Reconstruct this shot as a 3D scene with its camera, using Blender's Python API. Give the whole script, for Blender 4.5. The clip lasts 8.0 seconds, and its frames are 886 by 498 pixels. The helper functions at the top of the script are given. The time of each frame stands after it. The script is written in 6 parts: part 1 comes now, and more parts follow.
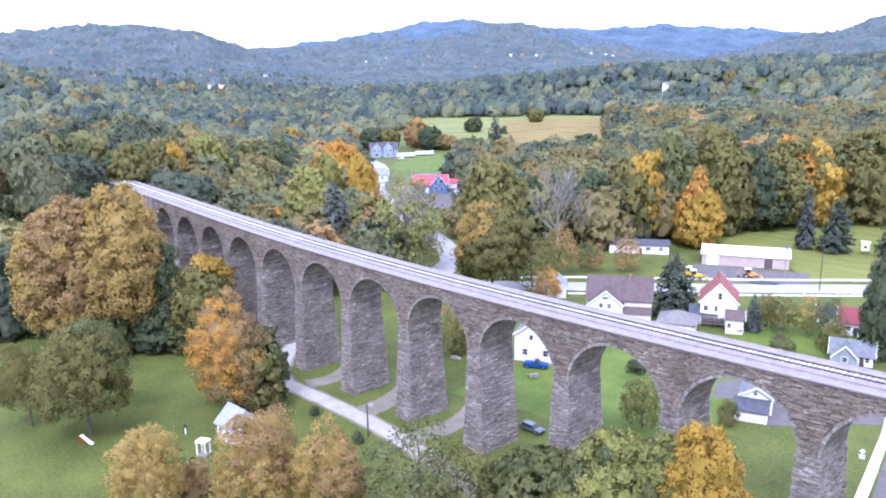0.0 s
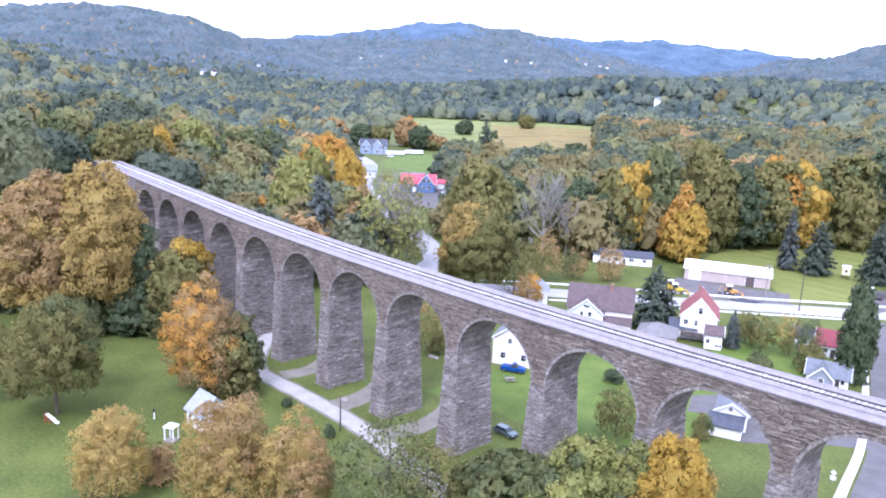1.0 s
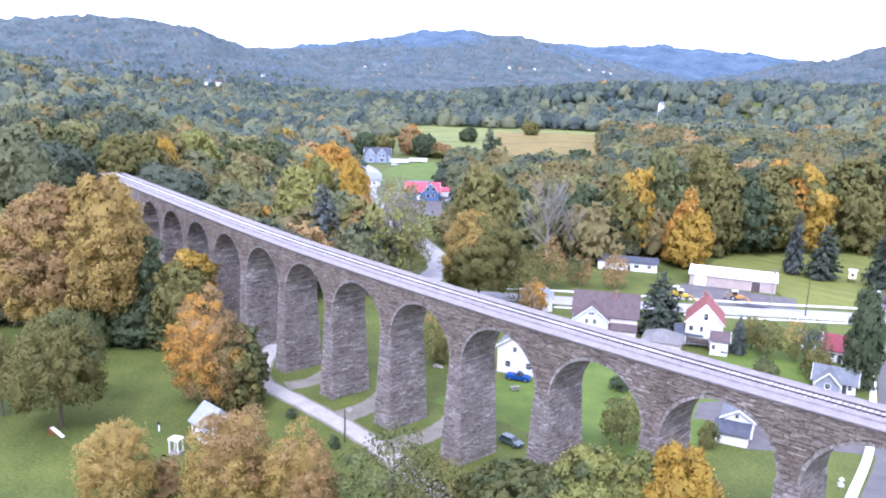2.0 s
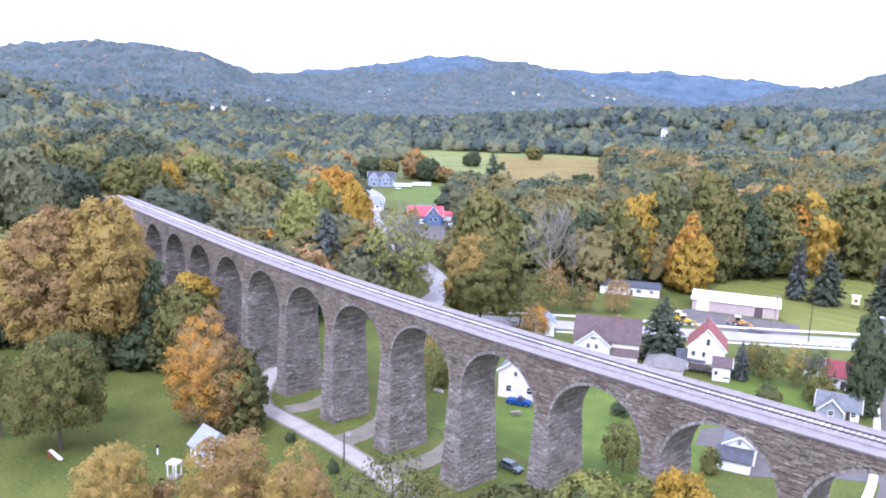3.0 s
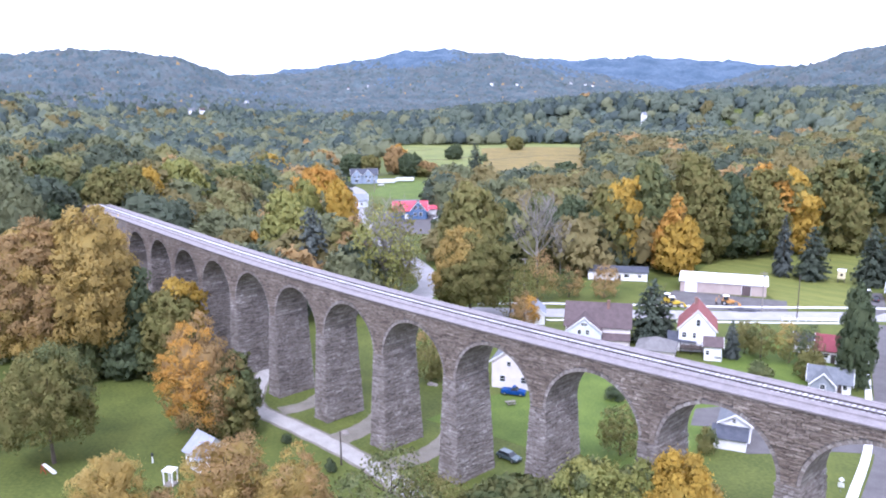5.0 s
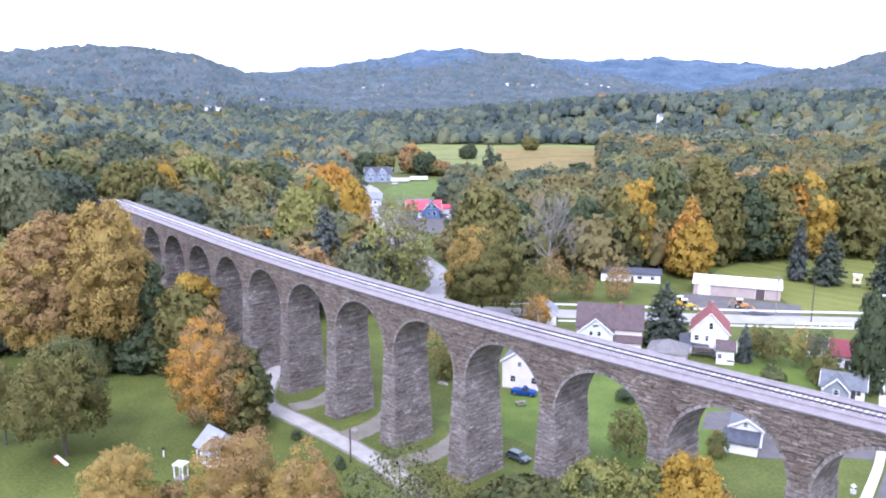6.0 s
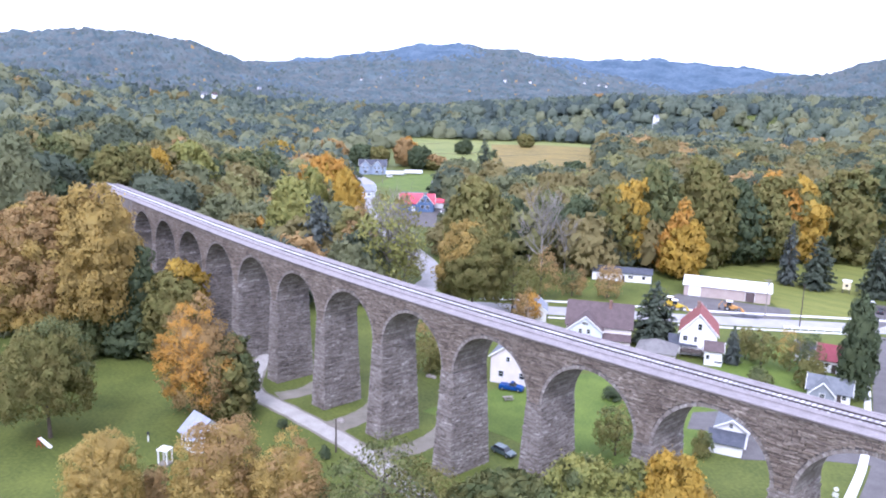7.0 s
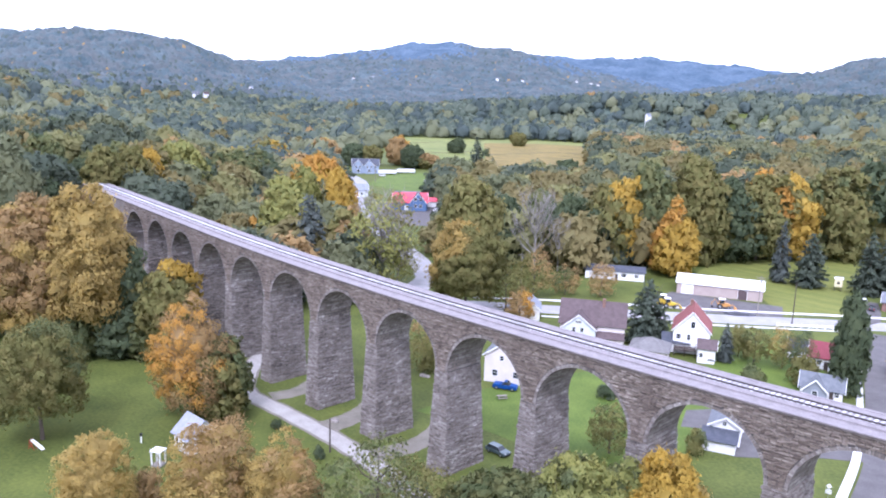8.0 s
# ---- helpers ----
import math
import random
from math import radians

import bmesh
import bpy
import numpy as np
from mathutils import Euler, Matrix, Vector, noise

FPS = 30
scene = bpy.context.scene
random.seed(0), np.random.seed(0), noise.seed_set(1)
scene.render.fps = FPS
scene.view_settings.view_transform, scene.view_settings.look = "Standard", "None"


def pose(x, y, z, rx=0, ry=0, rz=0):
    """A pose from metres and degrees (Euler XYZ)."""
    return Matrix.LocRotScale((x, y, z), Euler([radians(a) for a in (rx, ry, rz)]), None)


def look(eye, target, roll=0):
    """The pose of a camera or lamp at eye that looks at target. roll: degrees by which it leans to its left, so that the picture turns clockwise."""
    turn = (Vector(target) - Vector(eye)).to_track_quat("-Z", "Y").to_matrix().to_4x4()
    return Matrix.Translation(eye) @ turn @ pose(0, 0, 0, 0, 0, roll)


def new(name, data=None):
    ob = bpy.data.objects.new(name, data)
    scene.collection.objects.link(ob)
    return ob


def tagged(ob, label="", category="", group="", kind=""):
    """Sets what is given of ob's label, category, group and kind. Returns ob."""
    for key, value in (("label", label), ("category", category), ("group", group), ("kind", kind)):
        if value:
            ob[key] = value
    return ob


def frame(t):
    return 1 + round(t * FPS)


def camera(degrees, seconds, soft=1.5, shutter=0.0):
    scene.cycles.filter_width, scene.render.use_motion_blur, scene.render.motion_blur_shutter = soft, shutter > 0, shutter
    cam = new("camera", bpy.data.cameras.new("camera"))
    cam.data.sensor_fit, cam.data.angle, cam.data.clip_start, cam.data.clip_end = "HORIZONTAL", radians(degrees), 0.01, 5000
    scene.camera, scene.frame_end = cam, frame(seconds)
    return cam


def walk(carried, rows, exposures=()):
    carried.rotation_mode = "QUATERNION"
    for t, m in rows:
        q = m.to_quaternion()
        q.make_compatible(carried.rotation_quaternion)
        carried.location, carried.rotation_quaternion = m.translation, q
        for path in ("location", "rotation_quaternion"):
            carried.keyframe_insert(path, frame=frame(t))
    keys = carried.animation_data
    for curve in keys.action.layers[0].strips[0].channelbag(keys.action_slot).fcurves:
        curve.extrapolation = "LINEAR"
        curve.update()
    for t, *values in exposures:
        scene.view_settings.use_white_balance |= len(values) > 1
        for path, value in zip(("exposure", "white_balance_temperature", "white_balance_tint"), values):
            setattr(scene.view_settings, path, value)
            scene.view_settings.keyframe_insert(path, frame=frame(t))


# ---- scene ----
# ---- the camera and its walk ----
cam = camera(58.9, 8.0, soft=2.0)


def aim(x, y, z, yaw, pitch, roll):
    return Matrix.Translation((x, y, z)) @ pose(0, 0, 0, 90 + pitch, 0, yaw) @ pose(0, 0, 0, 0, 0, roll)


PATH = [
    (0.0, aim(96.13, -84.72, 64.23, 47.88, -13.32, -1.28)),
    (0.5, aim(96.31, -84.96, 63.72, 47.99, -12.84, 1.14)),
    (1.0, aim(95.32, -84.00, 63.17, 46.66, -13.16, 2.41)),
    (1.5, aim(95.24, -83.62, 63.57, 46.83, -12.93, 1.76)),
    (1.7, aim(95.34, -83.56, 63.56, 46.90, -12.89, 1.85)),
    (2.8, aim(95.93, -83.23, 63.59, 47.98, -11.24, 1.07)),
    (3.0, aim(96.04, -83.19, 63.58, 47.46, -10.92, 1.86)),
    (3.5, aim(95.40, -83.03, 63.24, 46.47, -10.92, 1.86)),
    (4.0, aim(95.39, -82.77, 63.16, 46.33, -12.65, 0.72)),
    (4.5, aim(95.33, -82.76, 63.10, 45.70, -11.52, 1.76)),
    (5.0, aim(95.48, -83.07, 63.24, 46.41, -11.33, -0.66)),
    (5.2, aim(95.52, -83.04, 63.23, 46.73, -11.41, -1.85)),
    (6.3, aim(95.72, -82.93, 63.18, 47.48, -11.52, 0.69)),
    (6.5, aim(95.75, -82.92, 63.18, 47.39, -12.21, 0.77)),
    (7.0, aim(95.70, -82.63, 62.73, 46.86, -11.72, 1.73)),
    (7.5, aim(95.49, -82.43, 63.09, 46.56, -12.43, 1.42)),
    (8.0, aim(95.52, -82.60, 62.77, 46.33, -11.79, 1.61)),
]
walk(cam, PATH, exposures=[(0.0, 1.13, 5180, 26), (1.7, 1.13, 5200, 26), (2.8, 1.03, 5310, 25), (5.2, 0.95, 5330, 25), (8.0, 0.93, 5330, 25)])

# ---- sky and sun: a bright overcast day ----
world = bpy.data.worlds.new("overcast_sky")
scene.world = world
world.use_nodes = True
wt = world.node_tree
wt.nodes.clear()
sky = wt.nodes.new("ShaderNodeTexSky")
sky.sky_type = "NISHITA"
sky.sun_disc = False
sky.sun_elevation, sky.sun_rotation = radians(48), radians(150)
sky.air_density, sky.dust_density = 1.0, 3.0
cloud = wt.nodes.new("ShaderNodeMix")
cloud.data_type = "RGBA"
cloud.inputs["Factor"].default_value = 0.85
cloud.inputs["B"].default_value = (12.0, 12.2, 12.8, 1)
bg = wt.nodes.new("ShaderNodeBackground")
bg.inputs["Strength"].default_value = 0.116
wo = wt.nodes.new("ShaderNodeOutputWorld")
wt.links.new(sky.outputs["Color"], cloud.inputs["A"])
wt.links.new(cloud.outputs["Result"], bg.inputs["Color"])
wt.links.new(bg.outputs["Background"], wo.inputs["Surface"])

sun_data = bpy.data.lights.new("sun", "SUN")
sun_data.energy, sun_data.angle, sun_data.color = 1.75, radians(16), (1.0, 0.97, 0.92)
sun_lamp = new("sun", sun_data)
sun_lamp.matrix_world = look((50, -60, 120), (0, 20, 0))


# ---- materials ----
def surface(name, dark, light, size=1.0, rough=0.85, bump=0.0, fine=8.0, island=0.0, each=0.0, metal=0.0, coat=0.0, grain=0.5):
    """A two-scale material: patches of `size` metres between two colours, finer grain `fine` times smaller."""
    m = bpy.data.materials.new(name)
    m.use_nodes = True
    t = m.node_tree
    b = t.nodes["Principled BSDF"]
    geo = t.nodes.new("ShaderNodeNewGeometry")
    n1 = t.nodes.new("ShaderNodeTexNoise")
    n1.inputs["Scale"].default_value, n1.inputs["Detail"].default_value = 1.0 / size, 4
    n2 = t.nodes.new("ShaderNodeTexNoise")
    n2.inputs["Scale"].default_value, n2.inputs["Detail"].default_value = fine / size, 3
    t.links.new(geo.outputs["Position"], n1.inputs["Vector"])
    t.links.new(geo.outputs["Position"], n2.inputs["Vector"])
    add = t.nodes.new("ShaderNodeMath")
    add.operation = "MULTIPLY_ADD"
    add.inputs[1].default_value = grain
    half = t.nodes.new("ShaderNodeMath")
    half.operation = "MULTIPLY"
    half.inputs[1].default_value = 1 - grain
    t.links.new(n1.outputs["Fac"], half.inputs[0])
    t.links.new(n2.outputs["Fac"], add.inputs[0])
    t.links.new(half.outputs[0], add.inputs[2])
    last = add
    if island:
        extra = t.nodes.new("ShaderNodeMath")
        extra.operation = "MULTIPLY_ADD"
        extra.inputs[1].default_value = island
        t.links.new(geo.outputs["Random Per Island"], extra.inputs[0])
        t.links.new(last.outputs[0], extra.inputs[2])
        sub = t.nodes.new("ShaderNodeMath")
        sub.operation = "SUBTRACT"
        sub.inputs[1].default_value = island / 2
        t.links.new(extra.outputs[0], sub.inputs[0])
        last = sub
    if each:
        info = t.nodes.new("ShaderNodeObjectInfo")
        extra = t.nodes.new("ShaderNodeMath")
        extra.operation = "MULTIPLY_ADD"
        extra.inputs[1].default_value = each
        t.links.new(info.outputs["Random"], extra.inputs[0])
        t.links.new(last.outputs[0], extra.inputs[2])
        sub = t.nodes.new("ShaderNodeMath")
        sub.operation = "SUBTRACT"
        sub.inputs[1].default_value = each / 2
        t.links.new(extra.outputs[0], sub.inputs[0])
        last = sub
    ramp = t.nodes.new("ShaderNodeValToRGB")
    ramp.color_ramp.elements[0].position, ramp.color_ramp.elements[1].position = 0.32, 0.68
    ramp.color_ramp.elements[0].color, ramp.color_ramp.elements[1].color = (*dark, 1), (*light, 1)
    t.links.new(last.outputs[0], ramp.inputs["Fac"])
    t.links.new(ramp.outputs["Color"], b.inputs["Base Color"])
    b.inputs["Roughness"].default_value, b.inputs["Metallic"].default_value = rough, metal
    b.inputs["Specular IOR Level"].default_value = 0.25
    b.inputs["Coat Weight"].default_value = coat
    if bump:
        bp = t.nodes.new("ShaderNodeBump")
        bp.inputs["Strength"].default_value, bp.inputs["Distance"].default_value = 0.6, bump
        t.links.new(add.outputs[0], bp.inputs["Height"])
        t.links.new(bp.outputs["Normal"], b.inputs["Normal"])
    return m


def foliage(name, dark, light, size=5.0, mottle=0.16, turned=None, share=0.5):
    """Leaves between two colours, with patches of a third, `turned`, a few metres wide."""
    m = surface(name, dark, light, size=size, rough=0.7, fine=9.0, bump=0.0, island=mottle, each=0.2, grain=0.3)
    t = m.node_tree
    b = t.nodes["Principled BSDF"]
    b.inputs["Specular IOR Level"].default_value = 0.15
    tr = t.nodes.new("ShaderNodeBsdfTranslucent")
    ramp = [n for n in t.nodes if n.type == "VALTORGB"][0]
    last = ramp.outputs["Color"]
    if turned:
        geo = [n for n in t.nodes if n.type == "NEW_GEOMETRY"][0]
        patch = t.nodes.new("ShaderNodeTexNoise")
        patch.inputs["Scale"].default_value, patch.inputs["Detail"].default_value = 1.6 / size, 2
        t.links.new(geo.outputs["Position"], patch.inputs["Vector"])
        each = t.nodes.new("ShaderNodeMath")
        each.operation = "MULTIPLY_ADD"
        each.inputs[1].default_value = 0.22
        t.links.new(geo.outputs["Random Per Island"], each.inputs[0])
        t.links.new(patch.outputs["Fac"], each.inputs[2])
        span = t.nodes.new("ShaderNodeMapRange")
        span.inputs["From Min"].default_value, span.inputs["From Max"].default_value = 0.52, 0.74
        span.inputs["To Max"].default_value = share
        t.links.new(each.outputs[0], span.inputs["Value"])
        mixc = t.nodes.new("ShaderNodeMix")
        mixc.data_type = "RGBA"
        mixc.inputs["B"].default_value = (*turned, 1)
        t.links.new(span.outputs["Result"], mixc.inputs["Factor"])
        t.links.new(last, mixc.inputs["A"])
        last = mixc.outputs["Result"]
        t.links.new(last, b.inputs["Base Color"])
    t.links.new(last, tr.inputs["Color"])
    mix = t.nodes.new("ShaderNodeMixShader")
    mix.inputs[0].default_value = 0.5
    out = [n for n in t.nodes if n.type == "OUTPUT_MATERIAL"][0]
    t.links.new(b.outputs[0], mix.inputs[1])
    t.links.new(tr.outputs[0], mix.inputs[2])
    t.links.new(mix.outputs[0], out.inputs["Surface"])
    return m


def glass_pane():
    m = surface("window_glass", (0.015, 0.018, 0.022), (0.03, 0.035, 0.04), size=0.5, rough=0.12)
    m.node_tree.nodes["Principled BSDF"].inputs["Specular IOR Level"].default_value = 0.5
    return m


LEAF = {
    "green": foliage("leaves_green", (0.108, 0.134, 0.056), (0.186, 0.212, 0.092), turned=(0.26, 0.24, 0.085)),
    "dark": foliage("leaves_dark_green", (0.081, 0.110, 0.061), (0.138, 0.172, 0.091), turned=(0.154, 0.180, 0.083)),
    "lime": foliage("leaves_yellow_green", (0.240, 0.255, 0.078), (0.365, 0.370, 0.130), turned=(0.45, 0.41, 0.12)),
    "olive": foliage("leaves_olive", (0.171, 0.168, 0.056), (0.271, 0.262, 0.092), turned=(0.285, 0.230, 0.085)),
    "tan": foliage("leaves_tan", (0.355, 0.264, 0.090), (0.515, 0.388, 0.138), turned=(0.560, 0.402, 0.115)),
    "gold": foliage("leaves_gold", (0.390, 0.268, 0.052), (0.560, 0.390, 0.085), turned=(0.64, 0.43, 0.07)),
    "orange": foliage("leaves_orange", (0.450, 0.262, 0.062), (0.620, 0.375, 0.098), turned=(0.68, 0.38, 0.075)),
    "rust": foliage("leaves_rust", (0.340, 0.236, 0.108), (0.470, 0.330, 0.150), turned=(0.50, 0.33, 0.135)),
    "spruce": foliage("needles_spruce", (0.092, 0.115, 0.084), (0.165, 0.193, 0.137)),
    "bluespruce": foliage("needles_grey_green", (0.121, 0.143, 0.127), (0.196, 0.219, 0.196)),
    "wood_green": foliage("leaves_wood_green", (0.127, 0.146, 0.083), (0.222, 0.237, 0.126), size=36.0, mottle=0.06, turned=(0.249, 0.242, 0.117), share=0.35),
    "wood_dark": foliage("leaves_wood_dark_green", (0.077, 0.100, 0.070), (0.133, 0.158, 0.105), size=36.0, mottle=0.06, turned=(0.146, 0.164, 0.097), share=0.35),
    "wood_lime": foliage("leaves_wood_yellow_green", (0.203, 0.209, 0.087), (0.320, 0.314, 0.138), size=36.0, mottle=0.06, turned=(0.348, 0.300, 0.119), share=0.35),
    "wood_olive": foliage("leaves_wood_olive", (0.174, 0.157, 0.068), (0.273, 0.238, 0.103), size=36.0, mottle=0.06, turned=(0.301, 0.228, 0.092), share=0.35),
    # valley leaves: greens made paler and bluer, distance haze put into the colour
    "valley": foliage("leaves_hazed_valley_green", (0.139, 0.173, 0.129), (0.251, 0.285, 0.203), size=50.0, mottle=0.06),
    "valleydark": foliage("leaves_hazed_valley_dark_green", (0.088, 0.119, 0.108), (0.153, 0.187, 0.167), size=50.0, mottle=0.06),
    "valleylight": foliage("leaves_hazed_valley_yellow_green", (0.218, 0.234, 0.136), (0.333, 0.343, 0.201), size=50.0, mottle=0.06),
    # hill and ridge leaves: aerial haze painted in as a blue-grey base colour
    "hill": foliage("leaves_hazed_far_woods", (0.087, 0.132, 0.150), (0.224, 0.283, 0.297), size=60.0, turned=(0.206, 0.197, 0.185), share=0.45),
    "ridge": foliage("leaves_haze_blue_woods", (0.106, 0.168, 0.237), (0.221, 0.302, 0.398), size=100.0),
}


def streak(m, turn, long, short):
    """Stretches a material's patches into long streaks along one direction."""
    t = m.node_tree
    geo = [n for n in t.nodes if n.type == "NEW_GEOMETRY"][0]
    mp = t.nodes.new("ShaderNodeMapping")
    mp.inputs["Rotation"].default_value = (0, 0, radians(turn))
    mp.inputs["Scale"].default_value = (1 / long, 1 / short, 1)
    t.links.new(geo.outputs["Position"], mp.inputs["Vector"])
    for n in t.nodes:
        if n.type == "TEX_NOISE":
            t.links.new(mp.outputs["Vector"], n.inputs["Vector"])


BARK = surface("bark", (0.05, 0.04, 0.03), (0.16, 0.13, 0.10), size=0.6, bump=0.03)
PALE_BARK = surface("pale_bark", (0.16, 0.145, 0.122), (0.32, 0.30, 0.265), size=0.8, bump=0.02)
# far ground: both floors carry the painted haze tint of the woods above
HAZED_RIDGE_FLOOR = surface("hazed_ridge_woodland", (0.098, 0.132, 0.158), (0.158, 0.198, 0.222), size=50.0, fine=7.0)
HAZED_WOOD_FLOOR = surface("hazed_woodland_floor", (0.070, 0.098, 0.080), (0.130, 0.166, 0.130), size=40.0, fine=6.0)
GRASS = surface("grass", (0.046, 0.063, 0.011), (0.116, 0.132, 0.026), size=9.0, fine=14.0, bump=0.05)
LAWN = surface("mown_lawn", (0.050, 0.084, 0.012), (0.128, 0.170, 0.028), size=7.0, fine=16.0, bump=0.03)
FIELD = surface("mown_field_grass", (0.084, 0.104, 0.020), (0.195, 0.200, 0.046), size=6.0, fine=10.0, bump=0.03)
MEADOW = surface("yellowing_meadow", (0.085, 0.118, 0.030), (0.215, 0.215, 0.060), size=26.0, fine=6.0, bump=0.2)
MARSH = surface("dry_marsh_grass", (0.075, 0.068, 0.018), (0.265, 0.185, 0.048), size=11.0, fine=5.0, bump=0.2)
DITCH = surface("ditch_grass", (0.040, 0.044, 0.016), (0.100, 0.096, 0.034), size=4.0, fine=6.0)
streak(MARSH, -38, 3.5, 0.8)
streak(MEADOW, -38, 3.0, 0.8)
streak(FIELD, -65, 6.0, 0.5)
GRAVEL = surface("pale_gravel", (0.250, 0.230, 0.210), (0.400, 0.375, 0.345), size=2.5, fine=14.0, bump=0.02)
DIRT = surface("worn_dirt", (0.125, 0.112, 0.085), (0.22, 0.197, 0.165), size=3.0, fine=12.0, bump=0.02)
ASPHALT = surface("worn_asphalt", (0.080, 0.073, 0.072), (0.145, 0.134, 0.132), size=3.0, fine=20.0)
CONCRETE = surface("pale_concrete", (0.52, 0.51, 0.50), (0.72, 0.71, 0.70), size=2.0, fine=12.0)
STONE = surface("bluestone", (0.080, 0.070, 0.062), (0.242, 0.216, 0.195), size=3.2, fine=7.0, bump=0.08, island=0.32)
STONE_PIECE = surface("bluestone_block", (0.080, 0.070, 0.062), (0.242, 0.216, 0.195), size=3.2, fine=7.0, bump=0.08, each=0.32)
BROWN_STONE = surface("brown_tinted_stone", (0.080, 0.070, 0.062), (0.242, 0.216, 0.195), size=3.2, fine=7.0, bump=0.08, island=0.32)
BROWN_STONE_PIECE = surface("brown_tinted_stone_block", (0.080, 0.070, 0.062), (0.242, 0.216, 0.195), size=3.2, fine=7.0, bump=0.08, each=0.32)
for m in (STONE, STONE_PIECE, BROWN_STONE, BROWN_STONE_PIECE):
    ramp = [n for n in m.node_tree.nodes if n.type == "VALTORGB"][0].color_ramp
    ramp.elements[0].position, ramp.elements[1].position = 0.22, 0.60
    ramp.elements.new(0.42).color = (0.182, 0.154, 0.134, 1)
    ramp.elements.new(0.70).color = (0.312, 0.284, 0.256, 1)
    ramp.elements.new(0.80).color = (0.460, 0.430, 0.402, 1)
    # wall stone: the bluestone ramp scaled darker and browner
    if m in (BROWN_STONE, BROWN_STONE_PIECE):
        for e in ramp.elements:
            e.color = (e.color[0] * 0.88, e.color[1] * 0.82, e.color[2] * 0.75, 1)
STONE_CORE = surface("bluestone_joints", (0.045, 0.040, 0.040), (0.120, 0.108, 0.105), size=2.0, fine=6.0, bump=0.08)
# darkened to paint in the thin shadow line below the deck's edge
SHADED_COPING = surface("shadow_dark_coping", (0.060, 0.050, 0.046), (0.150, 0.128, 0.116), size=2.0, fine=9.0, bump=0.02)
BALLAST = surface("ballast", (0.170, 0.151, 0.152), (0.285, 0.255, 0.256), size=1.2, fine=8.0, bump=0.04)
SLEEPER = surface("weathered_sleeper", (0.34, 0.33, 0.34), (0.58, 0.57, 0.58), size=1.0, each=0.5)
RAIL = surface("rusty_rail", (0.035, 0.030, 0.030), (0.085, 0.070, 0.065), size=1.5, rough=0.55, metal=0.4)
WHITE = surface("white_paint", (0.70, 0.69, 0.68), (0.84, 0.83, 0.82), size=1.6, fine=9.0)
PINKISH = surface("cream_siding", (0.60, 0.54, 0.52), (0.73, 0.67, 0.64), size=1.6, fine=9.0)
BEIGE = surface("beige_metal_siding", (0.36, 0.29, 0.26), (0.47, 0.39, 0.35), size=2.0)
BRICK = surface("brown_brick", (0.16, 0.09, 0.07), (0.28, 0.17, 0.14), size=0.6)
CREAM = surface("pale_yellow_paint", (0.60, 0.52, 0.33), (0.72, 0.64, 0.44), size=1.0)
PALE_ROAD = surface("pale_concrete_road", (0.24, 0.232, 0.235), (0.36, 0.345, 0.345), size=4.0, fine=16.0)
BLUEGREY_PALE = surface("pale_blue_grey_siding", (0.52, 0.55, 0.58), (0.66, 0.69, 0.72), size=1.5)
ROOF_MAROON = surface("maroon_metal_roof", (0.16, 0.035, 0.045), (0.24, 0.065, 0.075), size=1.5)
ORANGE_PAINT = surface("orange_machine_paint", (0.42, 0.20, 0.05), (0.55, 0.30, 0.09), size=0.8, rough=0.5)
GLASS = glass_pane()
ROOF_BROWN = surface("brown_shingle", (0.075, 0.055, 0.055), (0.135, 0.100, 0.100), size=1.2, fine=6.0, bump=0.02)
ROOF_RED = surface("red_metal_roof", (0.17, 0.060, 0.056), (0.27, 0.100, 0.092), size=1.5, fine=6.0)
ROOF_PINK = surface("bright_red_roof", (0.42, 0.06, 0.085), (0.58, 0.11, 0.14), size=3.0)
ROOF_GREY = surface("grey_shingle", (0.105, 0.112, 0.125), (0.185, 0.195, 0.21), size=1.2, fine=6.0, bump=0.02)
ROOF_WORN = surface("worn_brown_grey_shingle", (0.12, 0.112, 0.108), (0.21, 0.20, 0.195), size=1.2, fine=6.0, bump=0.02)
ROOF_DARK = surface("dark_slate_roof", (0.045, 0.050, 0.065), (0.095, 0.100, 0.120), size=1.2, fine=6.0, bump=0.02)
ROOF_WHITE = surface("white_metal_roof", (0.70, 0.70, 0.72), (0.86, 0.86, 0.88), size=4.0, rough=0.5)
ROOF_TIN = surface("pale_tin_roof", (0.17, 0.18, 0.21), (0.27, 0.285, 0.32), size=1.5, rough=0.5)
ROOF_PALE_TIN = surface("bright_tin_roof", (0.22, 0.23, 0.27), (0.33, 0.34, 0.39), size=1.5, rough=0.5)
BLUE_WALL = surface("blue_siding", (0.07, 0.13, 0.25), (0.13, 0.20, 0.34), size=1.5)
GREY_WALL = surface("grey_siding", (0.20, 0.215, 0.245), (0.30, 0.315, 0.345), size=1.5)
BLUEGREY_WALL = surface("blue_grey_siding", (0.22, 0.27, 0.36), (0.34, 0.39, 0.48), size=1.5)
TARP = surface("blue_tarpaulin", (0.006, 0.035, 0.15), (0.014, 0.075, 0.28), size=0.8, rough=0.45, bump=0.05)
CAR_GREY = surface("grey_green_car_paint", (0.05, 0.075, 0.08), (0.09, 0.12, 0.125), size=1.0, rough=0.3, coat=0.5)
CAR_WHITE = surface("white_car_paint", (0.66, 0.66, 0.68), (0.80, 0.80, 0.82), size=1.0, rough=0.3, coat=0.5)
